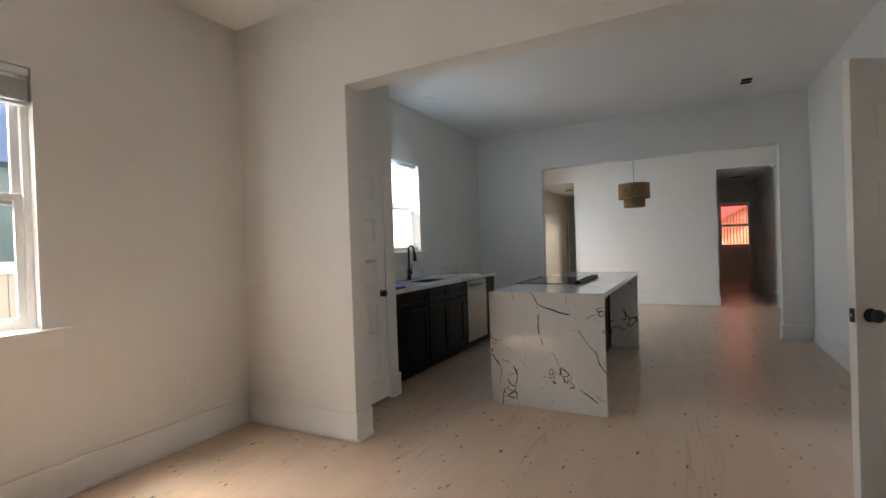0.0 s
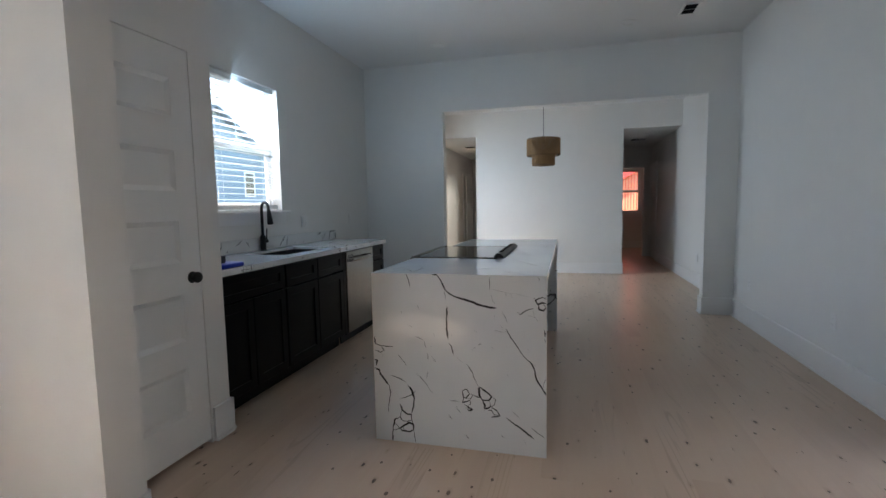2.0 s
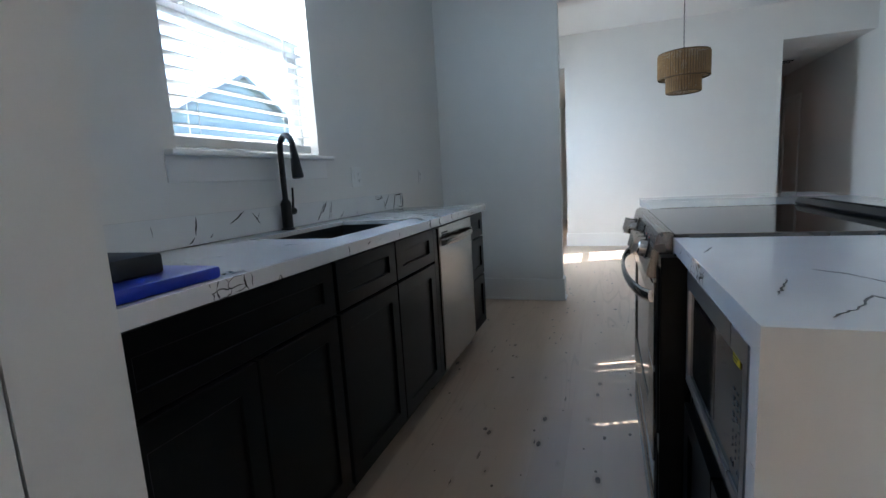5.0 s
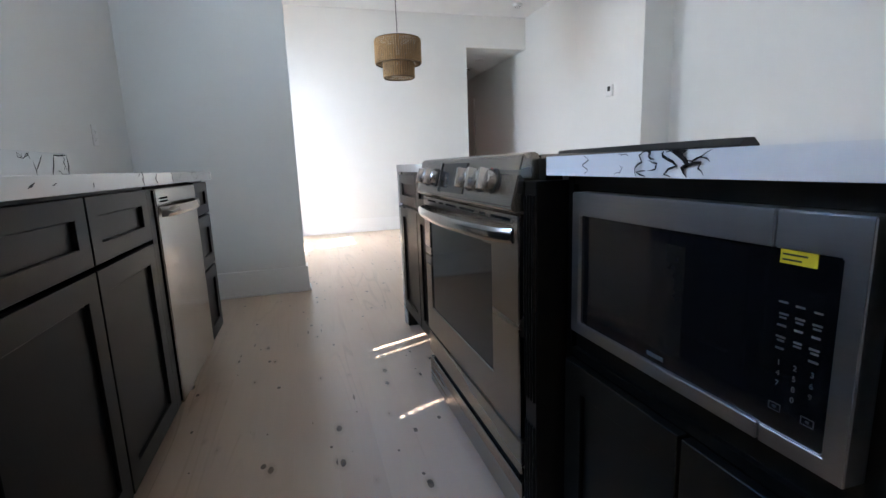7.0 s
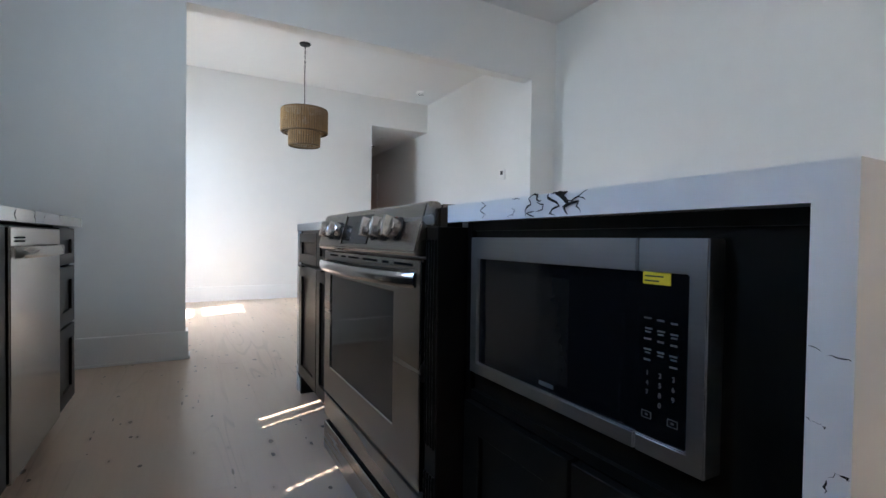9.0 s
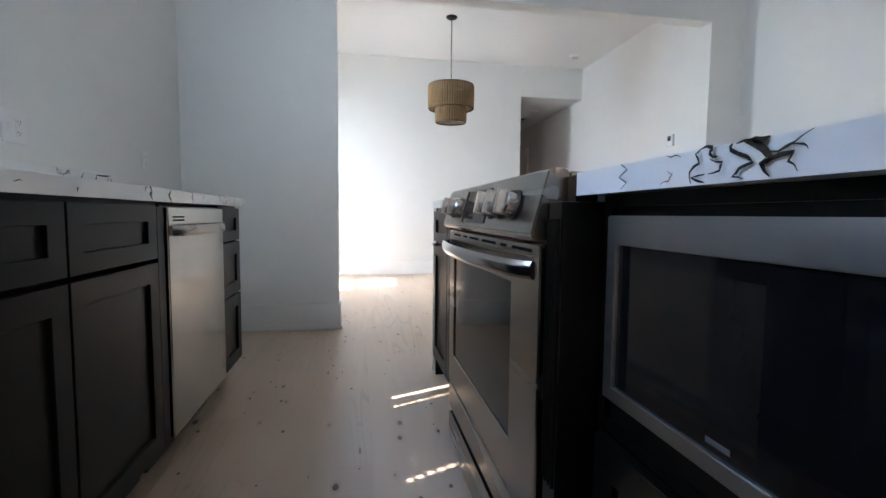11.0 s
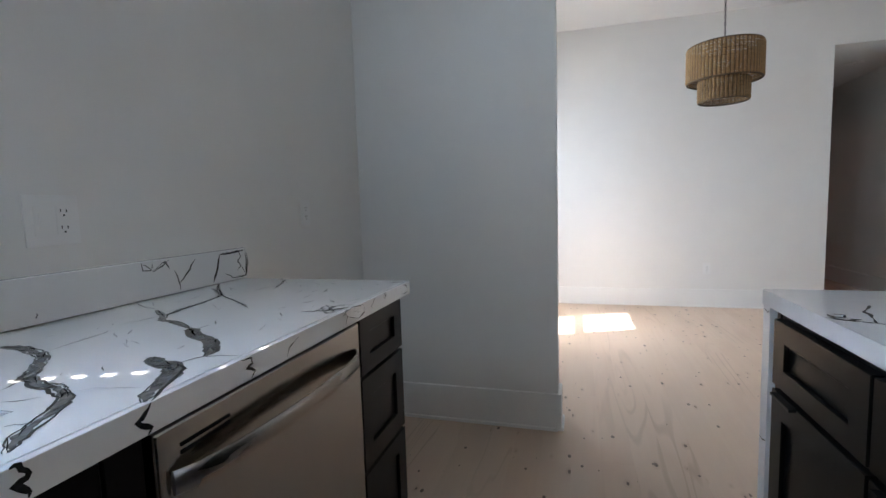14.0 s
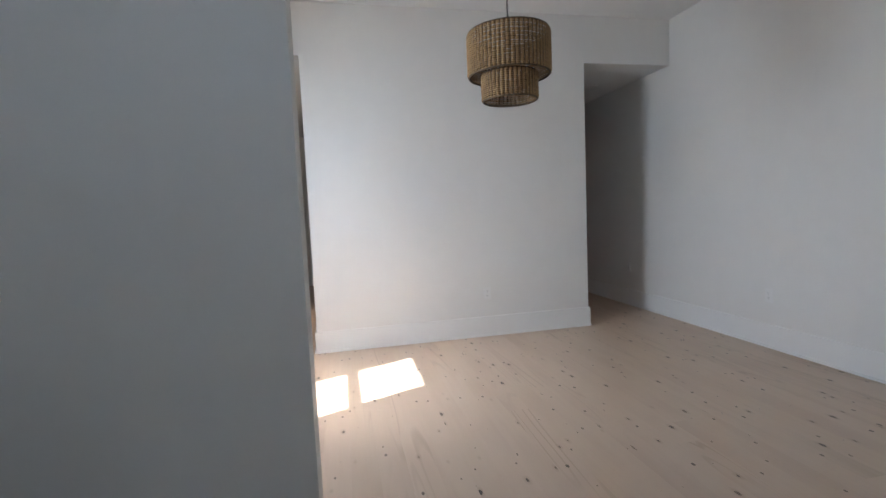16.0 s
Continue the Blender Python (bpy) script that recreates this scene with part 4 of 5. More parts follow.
FRONT_WEST = [
    (4, (-1494, 571), (-1488, 535), (-1460, 523), (-1418, 521), (-1386, 524)),
    (4, (-1460, 523), (-1439, 500), (-1461, 486), (-1489, 497)),
    (7, (-1497, 445), (-1480, 442), (-1486, 413)),
    (6, (-1498, 400), (-1472, 391), (-1465, 368), (-1445, 342), (-1417, 310)),
    (4, (-1417, 310), (-1408, 269), (-1418, 219), (-1427, 158)),
    (2.5, (-1407, 366), (-1361, 353), (-1320, 333)),
    (7, (-1309, 318), (-1287, 286), (-1276, 253), (-1281, 200), (-1293, 163)),
    (2, (-1265, 289), (-1298, 261), (-1356, 238)),
    (2, (-1258, 385), (-1218, 346), (-1192, 307), (-1171, 282)),
    (2, (-1205, 364), (-1197, 401)),
    (2, (-1082, 255), (-1033, 251)),
    (5, (-1090, 174), (-1071, 154)),
    (2, (-1051, 226), (-1024, 190)),
    (2, (-1004, 80), (-982, 57)),
    (3, (-815, 96), (-799, 82)),
    (1, (-857, 549), (-853, 545)),
]
FRONT_CELLS_WEST = [
    (5, (-1356, 212), (-1345, 176), (-1322, 158), (-1293, 156), (-1293, 127), (-1318, 116), (-1345, 118), (-1359, 138), (-1345, 176)),
    (9, (-1359, 138), (-1387, 121), (-1399, 82), (-1406, -5)),
    (5, (-1387, 104), (-1365, 72), (-1341, 88), (-1311, 110), (-1286, 105), (-1284, 72), (-1309, 60), (-1339, 62), (-1365, 72)),
    (3, (-1339, 62), (-1341, 88)),
    (7, (-1293, 127), (-1286, 105)),
    (4, (-1284, 72), (-1278, 35), (-1271, 2)),
    (7, (-1393, 62), (-1365, 72)),
]
FRONT_CELLS = [
    (4, (-1015, 312), (-991, 320), (-976, 298), (-992, 275), (-1008, 275), (-1015, 312)),
    (4, (-976, 298), (-956, 294), (-974, 272), (-992, 275)),
    (5, (-1008, 275), (-1014, 248), (-994, 255), (-974, 265), (-972, 245), (-986, 234)),
    (7, (-1006, 238), (-986, 230), (-963, 216), (-979, 209), (-996, 224)),
    (4, (-956, 294), (-941, 288), (-925, 284), (-922, 339), (-906, 330)),
    (4.5, (-930, 338), (-927, 297), (-911, 273), (-878, 271), (-863, 293), (-890, 317), (-922, 339)),
    (4, (-863, 293), (-842, 279), (-849, 252), (-866, 236), (-872, 270)),
    (5, (-911, 273), (-897, 244), (-900, 226), (-877, 232), (-866, 249)),
    (5, (-881, 219), (-865, 223), (-853, 203), (-819, 196), (-831, 216), (-850, 230), (-866, 236)),
    (7, (-865, 184), (-819, 196)),
]
FRONT_CELLS_EAST = [
    (5, (-592, 804), (-610, 812), (-627, 807), (-643, 795), (-630, 776), (-609, 785), (-592, 781)),
    (5, (-630, 776), (-624, 750), (-604, 745), (-592, 762)),
    (3, (-609, 785), (-595, 759)),
    (4, (-652, 810), (-638, 787)),
]
_r = random.Random(5)
ticks = []
for i in range(34):
    ax, az = _r.uniform(-1460, -640), _r.uniform(60, 840)
    ang, ln = _r.uniform(-1.4, -0.7), _r.uniform(8, 30)
    ticks.append((_r.uniform(0.5, 1.6), (ax, az), (ax + ln * math.cos(ang), az + ln * math.sin(ang))))
bolder = [[(min(8.8, w_ * 1.5), *q_) for w_, *q_ in rows] for rows in (FRONT_WEST, FRONT_CELLS_WEST, FRONT_CELLS, FRONT_CELLS_EAST)]
strokes(front_slab, (FRONT_VEINS, FRONT_TWIGS, *bolder, ticks), lambda u, v, h: Vector((u, 3.6096 - h, v)), 40)


def veining(parent, lines, nests, place, seed, ticks=None, count=0):
    """Veins and nests drawn in two coordinates of a slab's face and then set on it by place(u, v)."""
    bm = bmesh.new()
    r = random.Random(seed)
    for i, (a_, b_, c_, d_, w_) in enumerate(lines):
        vein(bm, (a_, b_), (c_, d_), w_ * 1.2, seed + i, 0.07, 14, y=0.001)
    for i, (cu_, cv_, ru, rv) in enumerate(nests):
        nest(bm, cu_, cv_, ru, rv, seed + 60 + i)
    for i in range(count):
        u, v, ln, ang = r.uniform(ticks[0], ticks[1]), r.uniform(ticks[2], ticks[3]), r.uniform(0.01, 0.05), r.uniform(-0.9, 0.9) + ticks[4]
        vein(bm, (u, v), (u + ln * math.cos(ang), v + ln * math.sin(ang)), r.uniform(0.0005, 0.0014), seed + 90 + i, 0.05, 5, y=0.001)
    for v in bm.verts:
        v.co = place(v.co.x, v.co.z)
    bmesh.ops.recalc_face_normals(bm, faces=bm.faces[:])
    return part("veining", bm, VEIN, parent, "dark branching veins", kind="stuff")


COUNTER_VEINS = [
    (2.75, (-3028, 5686), (-2955, 5645), (-2899, 5632)),
    (16, (-2892, 5621), (-2819, 5574), (-2785, 5537), (-2750, 5533), (-2701, 5509), (-2667, 5494)),
    (19.2, (-2667, 5494), (-2609, 5448), (-2553, 5425), (-2498, 5369), (-2492, 5346)),
    (10.4, (-3028, 5983), (-2953, 5892), (-2870, 5814), (-2843, 5716), (-2833, 5630), (-2815, 5575)),
    (6.4, (-2870, 5814), (-2772, 5750), (-2677, 5682)),
    (25.6, (-2579, 5324), (-2542, 5303), (-2510, 5297), (-2485, 5281), (-2466, 5246), (-2455, 5221), (-2445, 5198), (-2426, 5178)),
    (2.2, (-2511, 5309), (-2502, 5329), (-2492, 5346), (-2460, 5356), (-2435, 5361)),
    (19.2, (-2917, 5317), (-2868, 5321), (-2796, 5302), (-2766, 5288), (-2698, 5230), (-2678, 5203), (-2676, 5211), (-2630, 5191), (-2595, 5192), (-2544, 5170), (-2515, 5137), (-2498, 5101), (-2484, 5078), (-2454, 5050)),
    (3.3, (-2664, 5167), (-2678, 5203)),
    (2.75, (-2799, 5319), (-2805, 5368), (-2812, 5423)),
    (1.65, (-2845, 5494), (-2847, 5534)),
    (1.65, (-2745, 5942), (-2799, 5962), (-2819, 6029), (-2921, 6155)),
    (2.75, (-2466, 5705), (-2465, 5747), (-2432, 5751), (-2423, 5734)),
    (1.1, (-2557, 5189), (-2539, 5201), (-2468, 5218)),
    (3.3, (-2614, 5138), (-2591, 5149), (-2580, 5163)),
    (3.3, (-2527, 5090), (-2507, 5104), (-2522, 5125)),
    (2.2, (-2438, 5524), (-2432, 5554)),
    (3, (-2990, 5910), (-2850, 5800), (-2705, 5710)),
    (6, (-2520, 5660), (-2470, 5680), (-2424, 5720)),
    (5, (-2500, 5740), (-2460, 5700), (-2424, 5690)),
    (5, (-2470, 6060), (-2445, 6085), (-2424, 6080)),
    (3, (-2781, 5928), (-2852, 6090)),
]
for _k in range(64):
    ax, ay = _r.uniform(-2980, -2460), _r.uniform(5150, 6050)
    ang, ln = _r.uniform(1.3, 2.9), _r.uniform(12, 60)
    ticks.append((_r.uniform(1.2, 3.6), (ax, ay), (ax + ln * math.cos(ang), ay + ln * math.sin(ang))))
strokes(slab, (COUNTER_VEINS, ticks[34:]), lambda u, v, h: Vector((u, v, 0.9153 + h)), 300)
veining(slab, [], [(-2.455, 5.70, 0.025, 0.045), (-2.455, 3.84, 0.028, 0.05), (-2.45, 6.085, 0.018, 0.02)],
        lambda u, v: Vector((min(u, -2.4215), v, 0.9154)), 340)
FASCIA_VEINS = [
    (3.6, (5343, 914), (5368, 910), (5369, 901), (5354, 897), (5375, 886), (5365, 877)),
    (6.6, (5181, 914), (5172, 904), (5161, 897), (5180, 882), (5174, 876)),
    (5.4, (5030, 914), (5038, 914), (5044, 905), (5043, 898), (5032, 896), (5042, 886), (5043, 878)),
    (3, (5502, 907), (5470, 895), (5463, 881)),
]
FASCIA_CELLS = [
    (4, (3776, 914), (3776, 910), (3770, 896)),
    (4, (3797, 914), (3805, 905), (3801, 894), (3806, 890), (3833, 893), (3850, 893)),
    (2, (3805, 905), (3816, 912), (3827, 914), (3848, 913)),
    (6, (3851, 912), (3850, 899), (3852, 891), (3861, 878)),
    (4, (3871, 911), (3876, 899), (3874, 883)),
    (3, (3756, 892), (3770, 894), (3788, 895), (3800, 890), (3810, 893)),
    (4, (3756, 892), (3762, 886), (3760, 877)),
    (6, (3770, 894), (3773, 883), (3776, 876)),
    (2, (3776, 876), (3797, 876), (3807, 879), (3811, 889)),
    (2, (3820, 880), (3835, 880), (3848, 883), (3857, 890)),
    (2, (3752, 913), (3755, 904), (3754, 912)),
    (3, (3965, 876), (3973, 886), (3979, 877), (3972, 876)),
    (2.5, (4305, 914), (4308, 895), (4309, 876)),
    (2.4, (5666, 914), (5701, 914), (5738, 914), (5784, 908)),
    (2.4, (5784, 908), (5786, 889), (5754, 882)),
    (2.4, (5677, 914), (5698, 900), (5687, 881)),
    (1.6, (5698, 900), (5735, 887), (5754, 882)),
    (1.6, (5738, 914), (5727, 903), (5766, 895)),
    (1.6, (6056, 914), (6090, 902), (6089, 885), (6046, 885)),
    (1.6, (6046, 885), (6036, 903)),
]
strokes(fascia, (FASCIA_VEINS, FASCIA_CELLS), lambda u, v, h: Vector((-2.4197 + h, u, v)), 560)
veining(slab, [(-2.96, 4.28, -2.90, 4.40, 0.002), (-2.82, 3.95, -2.68, 4.10, 0.0015), (-2.70, 4.25, -2.52, 4.36, 0.0016), (-2.98, 4.10, -2.93, 3.9, 0.0016)], [],
        lambda u, v: Vector((u, v, 0.9154)), 420, (-2.98, -2.46, 3.6, 4.38, 2.2), 12)
veining(fascia, [],
        [], lambda u, v: Vector((-2.4196, u, min(max(v, 0.8765), 0.9138))), 500, (4.4, 6.0, 0.884, 0.906, 0.8), 8)
SPLASH_VEINS = [(5.147, 1.018, 5.10, 0.962, 0.003), (5.195, 1.014, 5.171, 0.923, 0.0016), (5.269, 0.924, 5.309, 0.953, 0.0014), (5.71, 1.015, 5.745, 0.990, 0.002),
                      (5.745, 0.99, 5.80, 1.016, 0.0015), (5.815, 0.985, 5.832, 0.924, 0.0018), (5.832, 0.945, 5.894, 1.011, 0.002), (5.96, 0.924, 5.995, 1.01, 0.0025),
                      (5.995, 1.01, 6.11, 1.014, 0.0022), (6.114, 0.923, 6.118, 1.016, 0.002), (4.31, 1.015, 4.303, 0.952, 0.0025), (4.27, 0.925, 4.296, 0.943, 0.002),
                      (4.364, 0.934, 4.38, 0.949, 0.0022), (4.468, 0.974, 4.547, 1.016, 0.002), (4.592, 1.006, 4.64, 0.951, 0.002), (5.05, 0.927, 5.128, 1.019, 0.0016), (5.184, 1.01, 5.156, 0.926, 0.0012)]
SPLASH_CELLS = [
    (4, (6077, 1020), (6093, 995), (6076, 978), (6098, 955), (6115, 926)),
    (2.4, (6032, 1015), (6029, 1020)),
    (3.2, (6123, 1005), (6128, 965), (6115, 926), (6049, 926), (6016, 947)),
    (3.2, (6073, 985), (6090, 963), (6073, 946)),
    (4, (5710, 1018), (5714, 997), (5737, 994), (5745, 1013)),
    (2.4, (5745, 1013), (5748, 992), (5768, 1005)),
    (4, (5768, 1005), (5787, 1013), (5798, 990)),
]
strokes(splash_slab, (SPLASH_CELLS, [(w_ * 2300, (a_ * 1000, b_ * 1000), (a_ * 1000 + (c_ - a_) * 500 + 3, b_ * 1000 + (d_ - b_) * 450), (c_ * 1000, d_ * 1000)) for a_, b_, c_, d_, w_ in SPLASH_VEINS],),
        lambda u, v, h: Vector((KX + 0.0203 + h, u, v)), 600)
veining(splash_slab, [], [], lambda u, v: Vector((KX + 0.0204, u, v)), 620, (3.6, 6.0, 0.93, 1.0, 1.2), 8)
EDGE_VEINS = [
    (2.4, (4183, 914), (4168, 906), (4187, 897), (4169, 889), (4182, 881)),
    (0.96, (4089, 914), (4065, 910)),
    (0.96, (4100, 882), (4084, 885), (4077, 893), (4087, 897)),
    (3.2, (4035, 914), (4042, 910), (4036, 900), (4050, 892), (4047, 880)),
    (2.4, (4035, 914), (4019, 914), (4022, 908), (4011, 904)),
    (4, (3993, 914), (3995, 908), (3976, 900), (3969, 894), (3984, 890), (3992, 883), (3979, 880)),
    (3.2, (4028, 888), (4047, 886), (4028, 880)),
    (1.6, (4022, 903), (4005, 898), (4008, 890), (4024, 888)),
    (2.4, (3989, 913), (3972, 914), (3967, 913)),
    (3.2, (3952, 914), (3960, 912), (3976, 914), (3958, 904), (3951, 895), (3960, 892), (3951, 880)),
    (3.2, (3951, 880), (3960, 889), (3951, 895), (3929, 898), (3934, 891), (3925, 882)),
    (2, (3958, 902), (3944, 900), (3929, 906), (3913, 914)),
    (1.6, (3935, 904), (3921, 903), (3917, 899)),
]
strokes(top, ([(w_ * 1.6, *q_) for w_, *q_ in EDGE_VEINS],), lambda u, v, h: Vector((IX0 - 0.0004 - h, u, v)), 700)
strokes(north_slab, ([(4, (6037, 868), (6050, 862), (6076, 866)), (5, (6036, 538), (6055, 532), (6076, 535)), (3, (6036, 292), (6060, 286), (6076, 288))],),
        lambda u, v, h: Vector((IX0 + 0.0396 - h, u, v)), 730)
SLAB_EDGE_VEINS = [
    (0.8, (3644, 749), (3640, 749), (3634, 746)),
    (0.96, (3629, 743), (3623, 743), (3616, 743), (3612, 742)),
    (2.4, (3644, 684), (3641, 682)),
    (0.64, (3640, 682), (3634, 681), (3631, 680)),
    (2.4, (3631, 680), (3630, 678)),
    (2.8, (3627, 634), (3629, 627), (3628, 622)),
    (0.8, (3626, 637), (3621, 643), (3618, 643)),
    (3.2, (3618, 642), (3612, 642), (3611, 641)),
]
strokes(front_slab, (SLAB_EDGE_VEINS,), lambda u, v, h: Vector((IX0 - 0.0004 - h, u, v)), 720)
TOP_VEINS = [
    (5, (-1419, 3654), (-1379, 3695), (-1337, 3760), (-1289, 3661)),
    (4, (-1344, 3930), (-1308, 3894), (-1279, 3820), (-1289, 3661)),
    (3, (-1441, 3755), (-1399, 3858)),
    (3, (-1470, 4095), (-1440, 4175)),
    (3, (-1019, 3829), (-950, 3823), (-896, 3886), (-872, 3820)),
    (4, (-835, 4839), (-770, 4660), (-694, 4569)),
    (4, (-788, 4221), (-736, 4135), (-665, 4000), (-617, 3916)),
    (3, (-1137, 3984), (-1114, 3906)),
    (4, (-821, 3763), (-759, 3714), (-695, 3655), (-600, 3636)),
]
strokes(top, (TOP_VEINS,), lambda u, v, h: Vector((u, v, 0.9153 + h)), 740)
veining(top, [(-1.49, 5.78, -1.40, 5.74, 0.002), (-1.40, 5.74, -1.15, 5.52, 0.0022), (-1.40, 5.74, -1.33, 5.90, 0.0016), (-0.90, 5.95, -0.70, 5.45, 0.0014), (-0.70, 5.45, -0.66, 5.0, 0.0012),
              (-0.72, 5.4, -0.64, 5.2, 0.001)],
        [(-1.43, 5.77, 0.02, 0.03)], lambda u, v: Vector((max(u, -1.461), v, 0.9154)), 760, (-0.86, -0.62, 3.7, 5.95, 1.6), 14)

# microwave
mwx = IX0 + 0.026
mw = thing("microwave", (-1.3, 4.01, 0.518), "stainless and black built-in microwave with yellow sticker", "microwave")
M0, M1, MZ0, MZ1, MS = 3.753, 4.259, 0.567, 0.846, 3.849
part("body", B(mwx + 0.035, BX - 0.03, M0 + 0.015, M1 - 0.015, 0.519, MZ1 - 0.008), BLACKPL, mw)
fr = 0.026
ZA, ZB = MZ0 + 0.023, MZ1 - 0.043


def edged(outline, x0, x1):
    bm = prism(bmesh.new(), outline, x0, x1, "X")
    bmesh.ops.bevel(bm, geom=bm.edges[:], offset=0.0018, segments=2, affect="EDGES")
    return bm


bm = edged([(MS + 0.001, MZ0), (M1, MZ0), (M1, MZ1), (MS + 0.001, MZ1), (MS + 0.001, ZB), (M1 - fr, ZB), (M1 - fr, ZA), (MS + 0.001, ZA)], mwx, mwx + 0.034)
mdoor = part("door", bm, DARKSTEEL, mw, "brushed dark steel door frame")
part("glass", B(mwx + 0.006, mwx + 0.02, MS, M1 - fr, MZ0 + 0.023, MZ1 - 0.043), BLACKGLASS, mdoor)
part("viewing_window", B(mwx + 0.0055, mwx + 0.0062, MS + 0.13, M1 - fr - 0.03, MZ0 + 0.045, MZ1 - 0.065), OVENGLASS, mdoor)
bm = edged([(MS - 0.001, MZ0), (M0, MZ0), (M0, MZ1), (MS - 0.001, MZ1), (MS - 0.001, ZB), (M0 + 0.024, ZB), (M0 + 0.024, ZA), (MS - 0.001, ZA)], mwx, mwx + 0.034)
mpan = part("control_frame", bm, DARKSTEEL, mw, "brushed dark steel control surround")
part("control_glass", B(mwx + 0.004, mwx + 0.02, M0 + 0.024, MS, MZ0 + 0.023, MZ1 - 0.043), BLACKGLASS, mpan)
sticker = part("sticker", B(mwx + 0.0028, mwx + 0.0038, 3.802, 3.842, 0.787, 0.803), YELLOW, mpan, "small yellow sticker with two lines of print")
bm = bmesh.new()
box(bm, mwx + 0.0024, mwx + 0.0027, 3.812, 3.839, 0.7965, 0.7985)
box(bm, mwx + 0.0024, mwx + 0.0027, 3.818, 3.839, 0.7905, 0.7925)
part("printed_line", bm, BLACKPL, sticker, kind="stuff")
bm = bmesh.new()
_r = random.Random(8)
for row in range(5):
    for c in range(3):
        if row == 4 and c == 1:
            continue
        y = 3.833 - c * 0.0185
        z = 0.742 - row * 0.0135 - c * 0.001
        box(bm, mwx + 0.0030, mwx + 0.0038, y - _r.uniform(0.004, 0.006), y + _r.uniform(0.004, 0.006), z, z + 0.0022)
        if row % 2:
            box(bm, mwx + 0.0030, mwx + 0.0038, y - 0.004, y + 0.004, z - 0.0042, z - 0.0022)
part("keypad", bm, GREYMARK, mpan, kind="stuff")


def lettering(text, at, size, parent, material, facing):
    """Writing as thin raised letters; facing: the turn that stands it on its surface."""
    cu = bpy.data.curves.new("print", "FONT")
    cu.body, cu.size, cu.extrude = text, size, 0.0002
    cu.align_x, cu.align_y = "CENTER", "CENTER"
    tmp = new("tmp", cu)
    me = bpy.data.meshes.new_from_object(tmp)
    bpy.data.objects.remove(tmp)
    ob = new("print", me)
    me.materials.append(material)
    ob.parent = parent
    ob.matrix_local = Matrix.Translation(Vector(at) - base_of(parent)) @ facing
    return ob


WEST = Euler((radians(90), 0, radians(-90))).to_matrix().to_4x4()
for k in range(9):
    lettering(str(k + 1), (mwx + 0.0036, 3.833 - (k % 3) * 0.0185, 0.672 - (k // 3) * 0.0125), 0.009, mpan, GREYMARK, WEST)
lettering("0", (mwx + 0.0036, 3.8145, 0.6345), 0.009, mpan, GREYMARK, WEST)
bm = bmesh.new()
for y in (3.833, 3.796):
    for a, b, c, d in ((-0.007, 0.007, 0.004, 0.0046), (-0.007, 0.007, -0.0046, -0.004), (-0.007, -0.0064, -0.004, 0.004), (0.0064, 0.007, -0.004, 0.004)):
        box(bm, mwx + 0.003, mwx + 0.0038, y + a, y + b, 0.618 + c, 0.618 + d)
    box(bm, mwx + 0.003, mwx + 0.0038, y - 0.0018, y + 0.0018, 0.6168, 0.6192)
part("key_outline", bm, GREYMARK, mpan, kind="stuff")
part("badge", B(mwx + 0.0045, mwx + 0.0058, 4.01, 4.045, MZ0 + 0.031, MZ0 + 0.038, bevel=0.0003), GREYMARK, mdoor)

# range
RF = -1.537
rng = thing("range", (-1.2, (R0 + R1) / 2, 0), "stainless slide-in electric range with black glass cooktop", "range")
part("body", B(RF + 0.042, -0.94, R0 + 0.004, R1 - 0.012, 0.03, 0.905), DARKSTEEL, rng)
Y0, Y1 = R0 + 0.004, R1 - 0.012
WY0, WY1, WZ0, WZ1 = 4.525, 5.115, 0.372, 0.706
bm = ring("y", RF, RF + 0.04, Y0, Y1, 0.268, 0.795, (WY0 - Y0, Y1 - WY1, WZ0 - 0.268, 0.795 - WZ1), 0.003)
odoor = part("oven_door", bm, STEEL, rng, "stainless oven door")
part("glass", B(RF + 0.004, RF + 0.03, WY0, WY1, WZ0, WZ1), OVENGLASS, odoor, "smoked oven glass")
part("handle", bowed_bar(Y0 + 0.012, Y1 - 0.012, RF, 0.748, 0.062, 0.034, 24, 0.014, -1), BRIGHTSTEEL, odoor, "bowed steel handle", smooth=True)
# flush black plates, no holes: their colour gives the shade inside the vents
bm = bmesh.new()
for y0, y1 in ((4.41, 4.52), (4.56, 4.60), (4.64, 4.76), (4.80, 4.90), (4.93, 4.98), (5.02, 5.12)):
    box(bm, RF - 0.0008, RF + 0.003, y0, y1, 0.778, 0.784, 0.0)
part("vent_slot", bm, SLOT_SHADE, odoor, kind="stuff")
bm = bmesh.new()
for k in range(22):
    box(bm, RF + 0.014, RF + 0.020, Y0 - 0.0006, Y0 + 0.001, 0.77 - k * 0.011, 0.776 - k * 0.011)
part("side_slot", bm, SLOT_SHADE, odoor, kind="stuff")
bm = bmesh.new()
box(bm, RF + 0.002, RF + 0.042, Y0, Y1, 0.045, 0.15, 0.003)
box(bm, RF + 0.002, RF + 0.042, Y0, Y1, 0.175, 0.258, 0.003)
drawer = part("storage_drawer", bm, STEEL, rng, "stainless storage drawer")
part("pull_slot", B(RF + 0.012, RF + 0.04, Y0 + 0.03, Y1 - 0.03, 0.15, 0.175), SLOT_SHADE, drawer)
bm = bmesh.new()
prism(bm, [(RF - 0.014, 0.802), (RF - 0.022, 0.812), (RF + 0.006, 0.920), (RF + 0.014, 0.9265), (RF + 0.040, 0.9265), (RF + 0.047, 0.918), (RF + 0.047, 0.802)], Y0 - 0.012, Y1 + 0.012)
